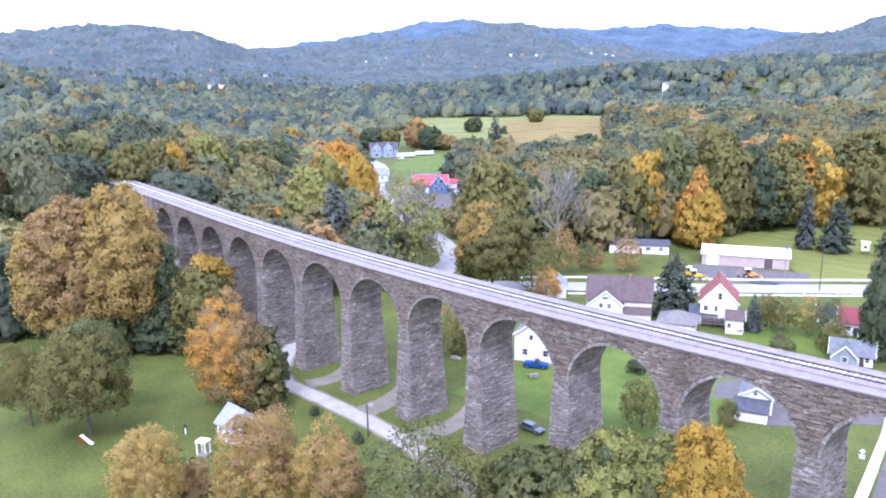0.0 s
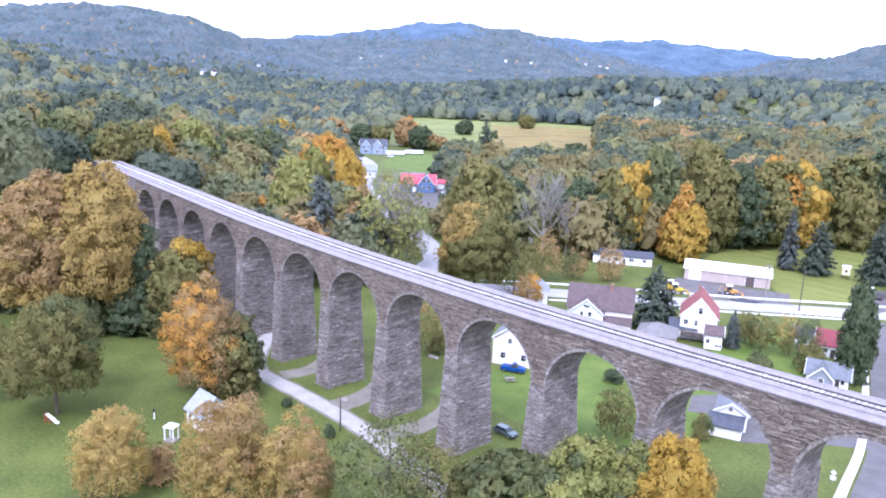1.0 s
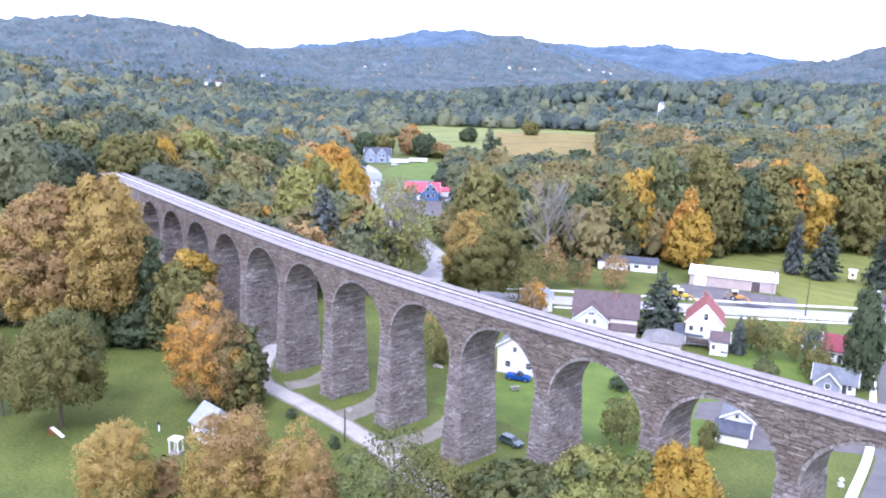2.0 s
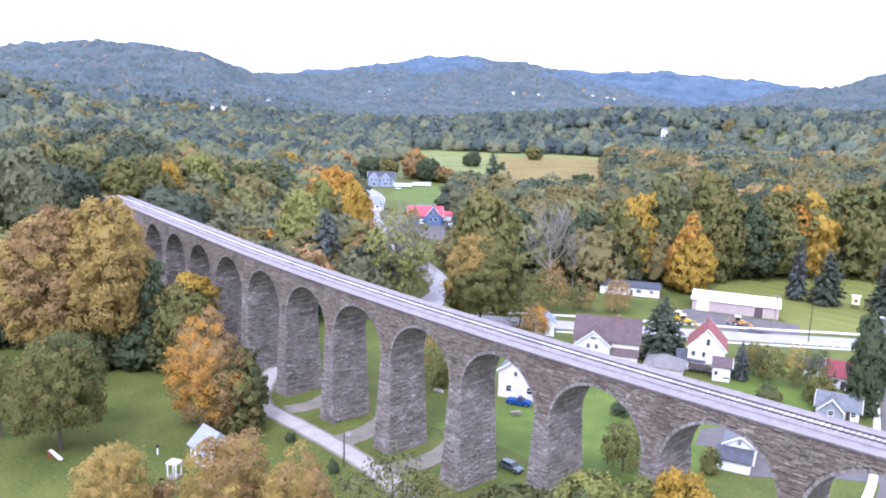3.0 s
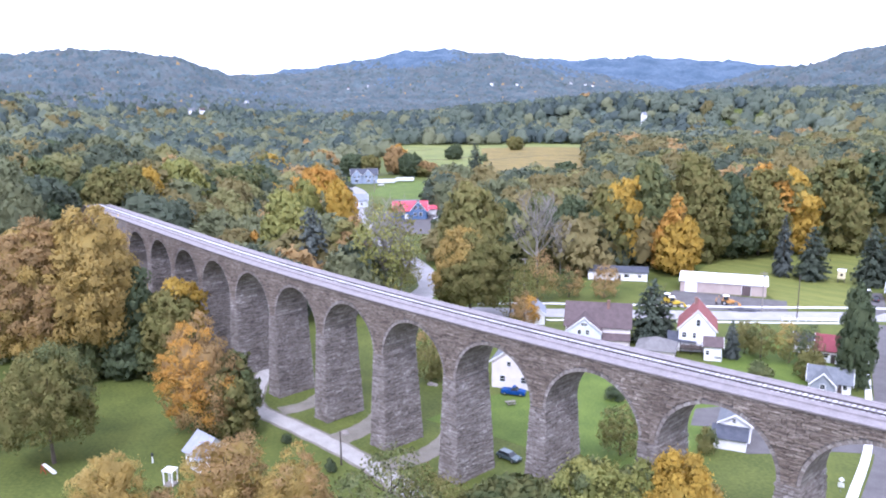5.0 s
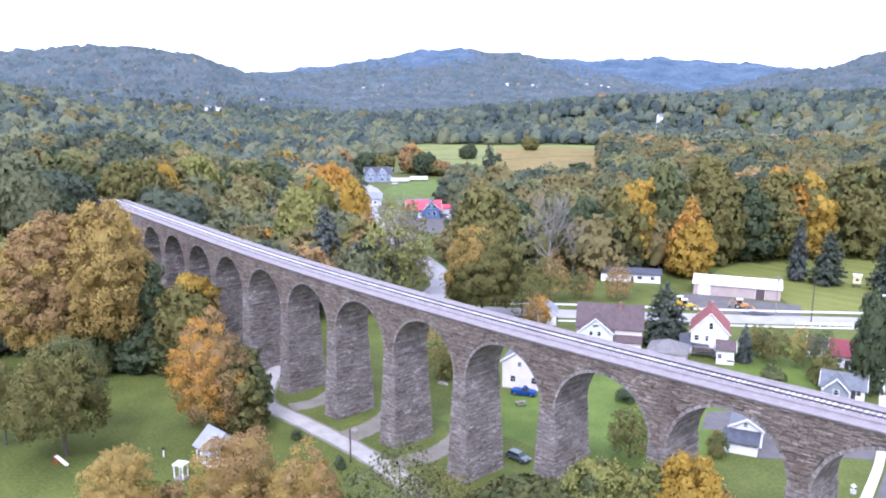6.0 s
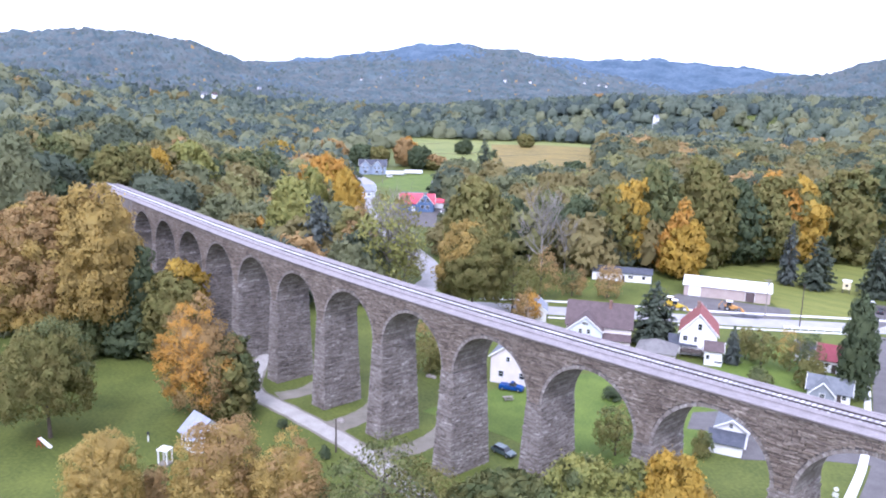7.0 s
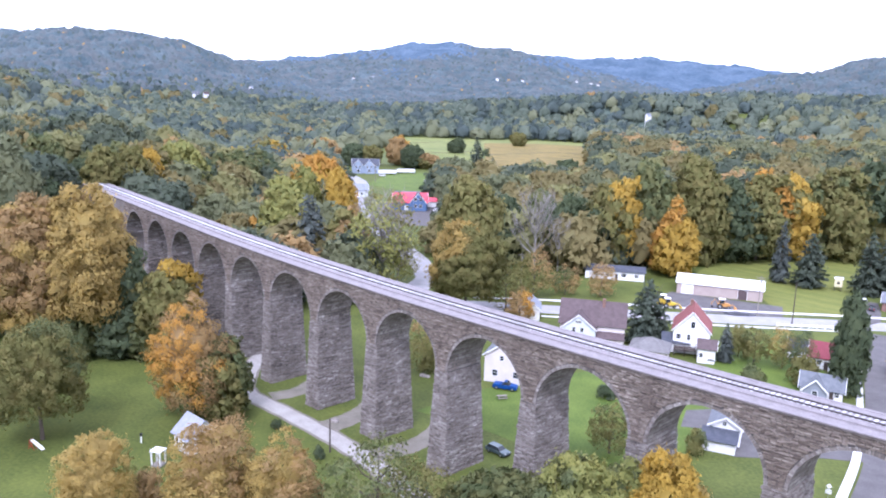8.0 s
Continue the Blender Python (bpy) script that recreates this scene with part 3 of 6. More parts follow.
def on_wall(L, D, face, u, z):
    return {
        "F": pose(u, -D / 2, z),
        "B": pose(-u, D / 2, z, 0, 0, 180),
        "L": pose(-L / 2, -u, z, 0, 0, -90),
        "R": pose(L / 2, u, z, 0, 0, 90),
    }[face]


def gable_roof(bm, L, D, h, rise, over=0.45, thick=0.18):
    """Two slabs that meet at the ridge along x."""
    s = rise / (D / 2)
    e = D / 2 + over
    outline = [(-e, h - s * over), (0, h + rise), (e, h - s * over), (e, h - s * over + thick), (0, h + rise + thick), (-e, h - s * over + thick)]
    prism(bm, outline, "x", -L / 2 - over, L / 2 + over)


def gable_body(bm, L, D, h, rise):
    prism(bm, [(-D / 2, -0.3), (D / 2, -0.3), (D / 2, h), (0, h + rise - 0.02), (-D / 2, h)], "x", -L / 2, L / 2)


def rake_boards(L, D, h, rise, end, over=0.47):
    """The pale boards along the slopes of one gable."""
    bm = bmesh.new()
    s = rise / (D / 2)
    e = D / 2 + over
    x = end * (L / 2 + over)
    for k in (-1, 1):
        prism(bm, [(k * e, h - s * over - 0.15), (0, h + rise - 0.15), (0, h + rise + 0.2), (k * e, h - s * over + 0.2)][:: 1], "x", x - 0.03, x + 0.06)
    return bm


def house(name, label, x, y, turn, L, D, h, rise, wall, roof, windows=(), doors=(), chimney=None, trim=True, category="house"):
    top = tagged(new(name), label, category)
    top.matrix_basis = pose(x, y, float(ground_z(x, y)), 0, 0, turn)
    bm = bmesh.new()
    gable_body(bm, L, D, h, rise)
    part("wall", bm, wall, top)
    bm = bmesh.new()
    gable_roof(bm, L, D, h, rise)
    r = part("roof", bm, roof, top)
    if trim:
        for end in (-1, 1):
            part("rake_board", rake_boards(L, D, h, rise, end), WHITE, r)
    for face, u, z, w, hh in windows:
        window(top, w, hh, on_wall(L, D, face, u, z))
    for face, u, w, hh, mat in doors:
        bm = bmesh.new()
        box(bm, -w / 2, -0.06, -0.05, w / 2, 0.03, hh)
        d = part("door", bm, mat, top, place=on_wall(L, D, face, u, 0.05))
        bm = bmesh.new()
        box(bm, -w / 2 - 0.12, -0.04, -0.05, -w / 2, 0.04, hh + 0.12)
        box(bm, w / 2, -0.04, -0.05, w / 2 + 0.12, 0.04, hh + 0.12)
        box(bm, -w / 2, -0.04, hh, w / 2, 0.04, hh + 0.12)
        part("door_frame", bm, WHITE, d)
    if chimney:
        cx, cy = chimney
        bm = bmesh.new()
        box(bm, cx - 0.35, cy - 0.35, h, cx + 0.35, cy + 0.35, h + rise + 0.9)
        box(bm, cx - 0.42, cy - 0.42, h + rise + 0.9, cx + 0.42, cy + 0.42, h + rise + 1.05)
        part("chimney", bm, BRICK, r)
    return top


def cross_gable(top, u, L, D, h, rise, wall, roof, windows=(), front=0.6):
    """A gabled wing of width L that faces the front of a house of depth D."""
    mid = pose(u, 0, 0, 0, 0, -90)
    reach = D / 2 + front
    bm = bmesh.new()
    prism(bm, [(-L / 2, -0.3), (L / 2, -0.3), (L / 2, h), (0, h + rise - 0.02), (-L / 2, h)], "x", 0, reach)
    w = part("wing_wall", bm, wall, top, place=mid)
    bm = bmesh.new()
    s, over = rise / (L / 2), 0.4
    e = L / 2 + over
    prism(bm, [(-e, h - s * over), (0, h + rise), (e, h - s * over), (e, h - s * over + 0.18), (0, h + rise + 0.18), (-e, h - s * over + 0.18)], "x", 0, reach + over)
    r = part("wing_roof", bm, roof, top, place=mid)
    bm = bmesh.new()
    for k in (-1, 1):
        prism(bm, [(k * e, h - s * over - 0.15), (0, h + rise - 0.15), (0, h + rise + 0.2), (k * e, h - s * over + 0.2)], "x", reach + over - 0.03, reach + over + 0.06)
    part("rake_board", bm, WHITE, r)
    for uu, z, ww, hh in windows:
        window(w, ww, hh, pose(reach, uu, z, 0, 0, 90))


def lean_to(top, L, D, depth, h0, h1, u, wall, roof, face="L", w=6.4):
    """A low lean-to against one wall of a house: a sloping roof over three walls."""
    m = on_wall(L, D, face, u, 0)
    bm = bmesh.new()
    prism(bm, [(-depth, -0.3), (0, -0.3), (0, h0), (-depth, h1)], "x", -w / 2, w / 2)
    part("lean_to", bm, wall, top, "low white lean-to", place=m)
    bm = bmesh.new()
    s = (h0 - h1) / depth
    prism(bm, [(-depth - 0.4, h1 - 0.4 * s), (-0.02, h0), (-0.02, h0 + 0.16), (-depth - 0.4, h1 - 0.4 * s + 0.16)], "x", -w / 2 - 0.3, w / 2 + 0.3)
    part("lean_to_roof", bm, roof, top, place=m)


# the tall white house behind the viaduct
house("white_house", "tall cream-white wooden house with a plain gable", -13.3, 43.6, 118, 12, 9.6, 6.2, 3.4, PINKISH, ROOF_GREY,
      [("L", 3.0, 5.6, 0.7, 0.7), ("L", 1.9, 5.5, 0.8, 0.8), ("L", 2.2, 2.2, 1.1, 1.3), ("L", -2.4, 2.2, 1.1, 1.3), ("L", -1.0, 5.6, 0.8, 1.0), ("B", 2.0, 2.2, 1.0, 1.3), ("F", -3.0, 2.2, 1.0, 1.3), ("F", 2.0, 2.2, 1.0, 1.3)],
      [("F", 0.0, 1.0, 2.1, DARK_WOOD)])

g = house("garage", "white wooden garage with a dark-roofed lean-to", 33.9, 50.4, 112, 7.0, 5.4, 3.6, 1.6, WHITE, ROOF_GREY, [("L", -0.2, 4.0, 0.6, 0.7), ("F", 1.0, 1.8, 0.9, 0.9)], category="garage")
lean_to(g, 7.0, 5.4, 4.0, 2.9, 2.1, -0.7, WHITE, ROOF_DARK, w=5.8)

h3 = house("brown_roofed_house", "wide house with a brown shingle roof and a white front gable", -17.9, 79.8, 33, 16, 11, 5.2, 4.6, PINKISH, ROOF_BROWN,
           [("F", 4.2, 2.4, 1.0, 1.2), ("F", 6.2, 2.4, 1.0, 1.2), ("R", 0.0, 3.0, 1.0, 1.3)], [("F", 2.4, 1.0, 2.1, DARK_WOOD)], chimney=(2.5, -1.2), trim=False)
cross_gable(h3, -3.2, 8.4, 11, 4.6, 3.4, BLUEGREY_PALE, ROOF_BROWN, [(0.0, 6.2, 1.5, 0.6), (-1.1, 4.2, 0.8, 1.1), (0.9, 4.2, 0.8, 1.1)], front=2.6)
lean_to(h3, 16, 11, 2.2, 3.4, 2.5, 4.6, PINKISH, ROOF_BROWN, "F")

house("red_roofed_house", "tall white house with a steep red metal roof", 2.7, 92.8, 118, 10.5, 8.6, 6.0, 4.6, WHITE, ROOF_RED,
           [("L", 0.2, 7.4, 0.9, 1.6), ("L", -0.6, 4.2, 0.7, 1.3), ("L", -3.0, 4.2, 1.0, 1.2), ("B", -2.0, 3.8, 0.9, 1.3), ("F", 2.0, 3.8, 0.9, 1.3), ("F", -2.0, 3.8, 0.9, 1.3)],
           [("L", 2.6, 1.0, 2.1, DARK_WOOD)], chimney=(3.2, 0.6))


def deck_porch():
    top = tagged(new("wooden_deck"), "dark wooden deck with railings beside the white house", "deck")
    top.matrix_basis = pose(4.8, 86.2, 0, 0, 0, 28)
    bm = bmesh.new()
    box(bm, -2.6, -1.3, 1.5, 2.6, 1.5, 1.7)
    part("floor", bm, DARK_WOOD, top)
    for x, y in ((-2.5, -1.2), (0, -1.2), (2.5, -1.2), (-2.5, 1.3), (2.5, 1.3)):
        bm = bmesh.new()
        box(bm, x - 0.08, y - 0.08, -0.3, x + 0.08, y + 0.08, 2.75)
        part("post", bm, DARK_WOOD, top)
    for z in (2.15, 2.65):
        bm = bmesh.new()
        box(bm, -2.6, -1.26, z, 2.6, -1.16, z + 0.1)
        part("railing", bm, DARK_WOOD, top)


deck_porch()
house("annex", "small white outbuilding with a brown roof", 10.2, 86.6, 28, 3.9, 4.2, 3.8, 1.5, WHITE, ROOF_BROWN, [("F", -1.2, 2.0, 0.8, 1.0), ("F", 1.2, 1.0, 1.6, 0.5), ("R", 0, 2.0, 0.8, 0.9)], category="outbuilding")
house("white_cottage", "small white cottage beside the dark spruces", -281.0, 333.0, 50, 8.0, 6.0, 3.0, 2.0, WHITE, ROOF_WHITE, [("F", -2, 1.6, 0.9, 1.0), ("F", 2, 1.6, 0.9, 1.0)], trim=False)


def hipped_garage(x, y, turn, L, D, h, rise):
    """A low garage under a roof that slopes to all four sides."""
    top = tagged(new("low_garage"), "low garage with a grey hipped roof", "garage")
    top.matrix_basis = pose(x, y, 0, 0, 0, turn)
    bm = bmesh.new()
    box(bm, -L / 2, -D / 2, -0.3, L / 2, D / 2, h)
    part("wall", bm, PINKISH, top)
    bm = bmesh.new()
    o, ridge = 0.5, max(L - D, 0.4) / 2
    lo = [bm.verts.new((sx * (L / 2 + o), sy * (D / 2 + o), h - 0.05)) for sx, sy in ((-1, -1), (1, -1), (1, 1), (-1, 1))]
    eave = [bm.verts.new((v.co.x, v.co.y, h + 0.12)) for v in lo]
    a, b = bm.verts.new((-ridge, 0, h + rise)), bm.verts.new((ridge, 0, h + rise))
    bm.faces.new(lo[::-1])
    for k in range(4):
        bm.faces.new((lo[k], lo[(k + 1) % 4], eave[(k + 1) % 4], eave[k]))
    bm.faces.new((eave[0], eave[1], b, a))
    bm.faces.new((eave[1], eave[2], b))
    bm.faces.new((eave[2], eave[3], a, b))
    bm.faces.new((eave[3], eave[0], a))
    part("roof", bm, ROOF_WORN, top)
    bm = bmesh.new()
    box(bm, -1.3, -0.06, -0.05, 1.3, 0.03, 2.1)
    part("door", bm, WHITE, top, place=on_wall(L, D, "F", 0, 0.02))


hipped_garage(-0.2, 78.8, 25, 8.6, 7.6, 2.6, 2.3)
house("dark_shed", "dark-roofed shed behind the garage", 0.8, 88.5, 33, 6.0, 5.0, 2.6, 1.6, WHITE, ROOF_DARK, trim=False, category="shed")

h5 = house("grey_gabled_house", "white house with a grey shingle roof and front gable", 37.0, 86.8, 19, 8.2, 6.2, 2.3, 2.2, WHITE, ROOF_GREY, [("F", 2.9, 1.4, 0.9, 0.9), ("R", 0.0, 1.6, 0.9, 0.9)], [("F", 2.0, 0.9, 2.0, DARK_WOOD)])
cross_gable(h5, -1.2, 4.6, 6.2, 2.2, 2.3, GREY_WALL, ROOF_GREY, [(0.0, 1.5, 1.0, 1.0)], front=1.6)
house("maroon_roofed_house", "low white house with a maroon metal roof", 30.5, 106.5, 19, 7.5, 8.0, 3.0, 2.6, WHITE, ROOF_MAROON, [("F", -1.6, 1.7, 0.9, 1.0), ("F", 1.6, 1.7, 0.9, 1.0)], [("F", 0, 0.9, 2.0, DARK_WOOD)])
house("slate_roofed_shed", "small shed with a dark slate roof", 23.4, 108.0, 19, 5.0, 5.5, 2.6, 1.7, WHITE, ROOF_DARK, [("F", 0, 1.5, 0.8, 0.8)], category="shed")
house("street_house", "small white house beside the street", -40.5, 81.5, 130, 8.0, 5.5, 3.2, 2.2, WHITE, ROOF_TIN, [("L", 0, 2.0, 0.8, 1.1), ("B", 1.6, 2.0, 0.8, 1.1)], [("B", -1.4, 0.9, 2.0, DARK_WOOD)])
house("tin_roofed_house", "small white house with a pale tin roof under trees", -24.9, -25.5, 4, 4.8, 5.8, 3.1, 2.5, WHITE, ROOF_PALE_TIN, [("F", 1.2, 1.6, 0.8, 1.1), ("F", -1.4, 1.6, 0.8, 1.1)], [("R", 1.4, 0.9, 2.0, DARK_WOOD)], trim=False)


def porch(x, y, turn):
    top = tagged(new("porch"), "white wooden porch with a flat roof", "porch")
    top.matrix_basis = pose(x, y, 0, 0, 0, turn)
    bm = bmesh.new()
    box(bm, -1.0, -0.9, 2.6, 1.0, 0.9, 2.8)
    part("roof", bm, WHITE, top)
    bm = bmesh.new()
    box(bm, -0.9, -0.8, -0.2, 0.9, 0.8, 0.3)
    part("floor", bm, WOOD, top)
    for px, py in ((-0.8, -0.7), (0.8, -0.7), (-0.8, 0.7), (0.8, 0.7)):
        bm = bmesh.new()
        box(bm, px - 0.1, py - 0.1, 0.3, px + 0.1, py + 0.1, 2.6)
        box(bm, px - 0.15, py - 0.15, 2.4, px + 0.15, py + 0.15, 2.6)
        part("post", bm, WHITE, top)


porch(-22.6, -33.4, 30)

# the long shed, the long white house, the bungalow
house("long_shed", "long beige metal shed with a white metal roof", -19.3, 149.6, 26, 25.5, 11.0, 3.6, 1.7, BEIGE, ROOF_WHITE, [("R", 0, 2.2, 1.0, 1.0)], [("F", 6.9, 2.6, 3.0, ROOF_BROWN), ("F", -9.5, 3.4, 3.2, WHITE)], trim=False, category="shed")
house("long_white_house", "long low white house with a dark roof", -52.5, 140.0, 34, 19.5, 6.0, 3.0, 1.3, WHITE, ROOF_DARK, [("F", -6.5, 1.7, 1.2, 1.0), ("F", -2.5, 1.7, 1.2, 1.0), ("F", 3.0, 1.7, 1.6, 1.0), ("F", 7.2, 1.7, 1.2, 1.0)], [("F", 0.6, 0.9, 2.0, DARK_WOOD)], trim=False)
house("bungalow", "low brick bungalow with a grey roof", 27.5, 176.5, 16, 14.0, 9.0, 2.8, 2.0, BRICK, ROOF_GREY, [("F", -4.0, 1.6, 1.4, 1.1), ("F", 3.0, 1.6, 1.4, 1.1)], [("F", 0, 1.0, 2.0, WHITE)])

# the far village
st = house("store", "blue wooden store with a bright red metal roof", -205.5, 180.5, 49, 17.5, 11.0, 4.2, 4.2, BLUE_WALL, ROOF_PINK, [("F", -5.0, 2.2, 1.6, 1.4)], [("F", -2.0, 1.6, 2.4, WHITE)])
cross_gable(st, 4.0, 8.0, 11.0, 4.4, 4.6, BLUE_WALL, ROOF_DARK, [(-1.3, 6.0, 1.5, 1.6), (1.3, 6.0, 1.5, 1.6), (-1.3, 2.6, 1.5, 1.6), (1.3, 2.6, 1.5, 1.6)], front=1.5)
house("market_wing", "low store wing with a faded pink roof", -204.0, 199.5, 49, 15.0, 8.0, 3.0, 1.4, WHITE, ROOF_PINK, [("F", 0, 1.6, 3.0, 1.2)], trim=False, category="store")
house("long_barn", "long low barn with a dark grey roof", -222.0, 205.0, 49, 32.0, 9.0, 3.4, 1.8, WOOD, ROOF_GREY, [("F", 4, 1.6, 1.4, 1.0)], trim=False, category="barn")
bh = house("blue_house", "large blue-grey house with white-trimmed gables", -349.0, 263.0, 52, 19.0, 10.0, 6.0, 4.0, BLUEGREY_WALL, ROOF_DARK, [("F", 7.0, 2.0, 1.2, 1.4), ("F", 7.0, 4.8, 1.2, 1.4)], [("F", 0.6, 1.2, 2.2, WHITE)])
cross_gable(bh, -5.2, 6.4, 10.0, 6.2, 3.6, BLUEGREY_WALL, ROOF_DARK, [(-1.4, 4.8, 1.1, 1.5), (1.4, 4.8, 1.1, 1.5), (0, 2.0, 2.2, 1.5)], front=1.2)
cross_gable(bh, 2.8, 6.4, 10.0, 6.2, 3.6, BLUEGREY_WALL, ROOF_DARK, [(-1.4, 4.8, 1.1, 1.5), (1.4, 4.8, 1.1, 1.5), (0, 2.0, 2.2, 1.5)], front=1.2)
house("roadside_house", "pale grey house beside the village road", -258.0, 187.0, 55, 11.0, 8.0, 3.8, 3.0, BLUEGREY_PALE, ROOF_TIN, [("F", -2, 1.8, 1.2, 1.2), ("F", 2, 1.8, 1.2, 1.2)], [("F", 0, 1.0, 2.1, WHITE)])
house("green_cottage", "small white cottage on the green", -262.0, 246.0, 60, 6.0, 5.0, 3.0, 2.2, WHITE, ROOF_TIN, [("L", 0, 1.8, 0.9, 1.0)])
house("meadow_house", "small white house by the marsh", -259.0, 305.0, 40, 14.0, 7.0, 3.4, 2.0, WHITE, ROOF_TIN, [("F", -3, 1.8, 1.4, 1.1), ("F", 3, 1.8, 1.4, 1.1)], [("F", 0, 1.0, 2.0, DARK_WOOD)])
for k, (deg, dist) in enumerate([(63.8, 1360), (63.1, 1360), (60.1, 1500), (54.0, 2800), (53.0, 2740), (51.6, 2760), (42.8, 2820), (41.0, 2820), (37.2, 2940), (36.2, 2940), (35.7, 2920), (32.1, 1160)]):
    hx, hy = bearing(deg, dist)
    house("far_house", "far white house among the hillside woods", hx, hy, deg + 20 * (k % 3), (10, 8, 6)[k % 3], 6, 19, 3.5, WHITE, (ROOF_GREY, ROOF_BROWN, ROOF_TIN)[k % 3], [("F", -3, 12, 1.6, 1.8), ("F", 3, 12, 1.6, 1.8)], trim=False)


# ---- vehicles ----
def wheel(top, x, y, r=0.34, w=0.22):
    bm = bmesh.new()
    bmesh.ops.create_cone(bm, cap_ends=True, segments=18, radius1=r, radius2=r, depth=w)
    bmesh.ops.bevel(bm, geom=[e for e in bm.edges if len(e.link_faces) == 2 and e.calc_face_angle(0) > 1.0], offset=0.05, segments=2, affect="EDGES")
    wh = part("wheel", bm, TYRE, top, place=pose(x, y, r, 90, 0, 0))
    bm = bmesh.new()
    bmesh.ops.create_cone(bm, cap_ends=True, segments=14, radius1=r * 0.6, radius2=r * 0.55, depth=w + 0.02)
    part("rim", bm, CHROME, wh)


def car(name, label, x, y, turn, paint, pickup=False, high=1.0, category="car"):
    """A car along x: lower body, cabin with glass, wheels, lamps and bumpers."""
    top = tagged(new(name), label, category)
    top.matrix_basis = pose(x, y, float(ground_z(x, y)) + 0.06, 0, 0, turn)
    L = 5.2 if pickup else 4.5
    bm = bmesh.new()
    prism(bm, [(-L / 2, 0.32), (L / 2, 0.32), (L / 2, 0.72 * high), (L / 2 - 0.15, 0.88 * high), (L / 2 - 1.2, 1.0 * high), (-L / 2 + 0.1, 1.02 * high), (-L / 2, 0.9)], "y", -0.9, 0.9)
    bmesh.ops.bevel(bm, geom=bm.edges[:], offset=0.07, segments=2, affect="EDGES")
    part("body", bm, paint, top)
    a, b = (-0.5, 1.1) if pickup else (-L / 2 + 0.25, L / 2 - 1.15)
    bm = bmesh.new()
    lo = [bm.verts.new(p) for p in ((a, -0.84, 0.98 * high), (b, -0.84, 0.98 * high), (b, 0.84, 0.98 * high), (a, 0.84, 0.98 * high))]
    hi = [bm.verts.new(p) for p in ((a + 0.35, -0.66, 1.5 * high), (b - 0.65, -0.66, 1.5 * high), (b - 0.65, 0.66, 1.5 * high), (a + 0.35, 0.66, 1.5 * high))]
    bm.faces.new(hi)
    bm.faces.new(lo[::-1])
    for k in range(4):
        bm.faces.new((lo[k], lo[(k + 1) % 4], hi[(k + 1) % 4], hi[k]))
    part("windows", bm, GLASS, top)
    bm = bmesh.new()
    box(bm, a + 0.33, -0.68, 1.5 * high, b - 0.62, 0.68, 1.56 * high)
    bmesh.ops.bevel(bm, geom=bm.edges[:], offset=0.025, segments=1, affect="EDGES")
    part("roof", bm, paint, top)
    if pickup:
        bm = bmesh.new()
        prism(bm, [(-L / 2 + 0.1, 1.0), (-0.6, 1.0), (-0.7, 1.35), (-1.6, 1.22), (-L / 2 + 0.3, 1.2)], "y", -0.82, 0.82)
        bmesh.ops.bevel(bm, geom=bm.edges[:], offset=0.12, segments=2, affect="EDGES")
        part("tarpaulin", bm, TARP, top, "blue tarpaulin over the load")
    for sx in (-L / 2 + 0.85, L / 2 - 0.9):
        for sy in (-0.82, 0.82):
            wheel(top, sx, sy, 0.38 if pickup else 0.34)
    for sy in (-0.62, 0.62):
        bm = bmesh.new()
        box(bm, L / 2 - 0.06, sy - 0.18, 0.62, L / 2 + 0.02, sy + 0.18, 0.78)
        part("headlight", bm, CHROME, top)
        bm = bmesh.new()
        box(bm, -L / 2 - 0.02, sy - 0.16, 0.66, -L / 2 + 0.06, sy + 0.16, 0.86)
        part("tail_light", bm, RED_PAINT, top)
    for sx in (-L / 2 - 0.06, L / 2 - 0.06):
        bm = bmesh.new()
        box(bm, sx, -0.84, 0.36, sx + 0.12, 0.84, 0.52)
        part("bumper", bm, CAR_DARK, top)
    return top


car("pickup_truck", "bright blue pickup truck with a covered load, on the grass", -8.3, 35.9, 28, TARP, True, high=1.2)
car("parked_car", "grey-green estate car parked on the grass", 10.9, 12.8, 2, CAR_GREY, high=0.95)
car("white_car", "white estate car on the asphalt drive", 15.6, 174.5, 105, CAR_WHITE, high=1.1)
car("dark_car", "dark car parked by the bungalow", 20.0, 168.5, 105, CAR_DARK)
car("white_car", "white car parked beside the store", -190.5, 186.0, 40, CAR_WHITE, high=1.1)
car("white_car", "white car parked beside the store", -186.0, 182.0, 40, CAR_WHITE, high=1.1)
car("dark_car", "dark car parked beside the store", -196.0, 192.5, 40, CAR_DARK)
car("white_car", "white car on the village road", -246.0, 171.0, 35, CAR_WHITE, high=1.2)
car("white_car", "white car before the blue house", -325.0, 259.0, 50, CAR_WHITE, high=1.2)


def trailer(x, y, turn, L):
    top = tagged(new("box_trailer"), "long white box trailer on wheels", "trailer")
    top.matrix_basis = pose(x, y, 0.06, 0, 0, turn)
    bm = bmesh.new()
    box(bm, -L / 2, -1.2, 0.9, L / 2, 1.2, 3.3)
    bmesh.ops.bevel(bm, geom=bm.edges[:], offset=0.1, segments=2, affect="EDGES")
    part("box", bm, CAR_WHITE, top)
    for sx in (-L / 2 + 1.2, -L / 2 + 2.2, L / 2 - 1.5):
        for sy in (-1.0, 1.0):
            wheel(top, sx, sy, 0.48, 0.28)
    bm = bmesh.new()
    box(bm, -L / 2, -0.5, 0.6, L / 2, 0.5, 0.9)
    part("chassis", bm, CAR_DARK, top)


trailer(-331.0, 268.5, 55, 13)
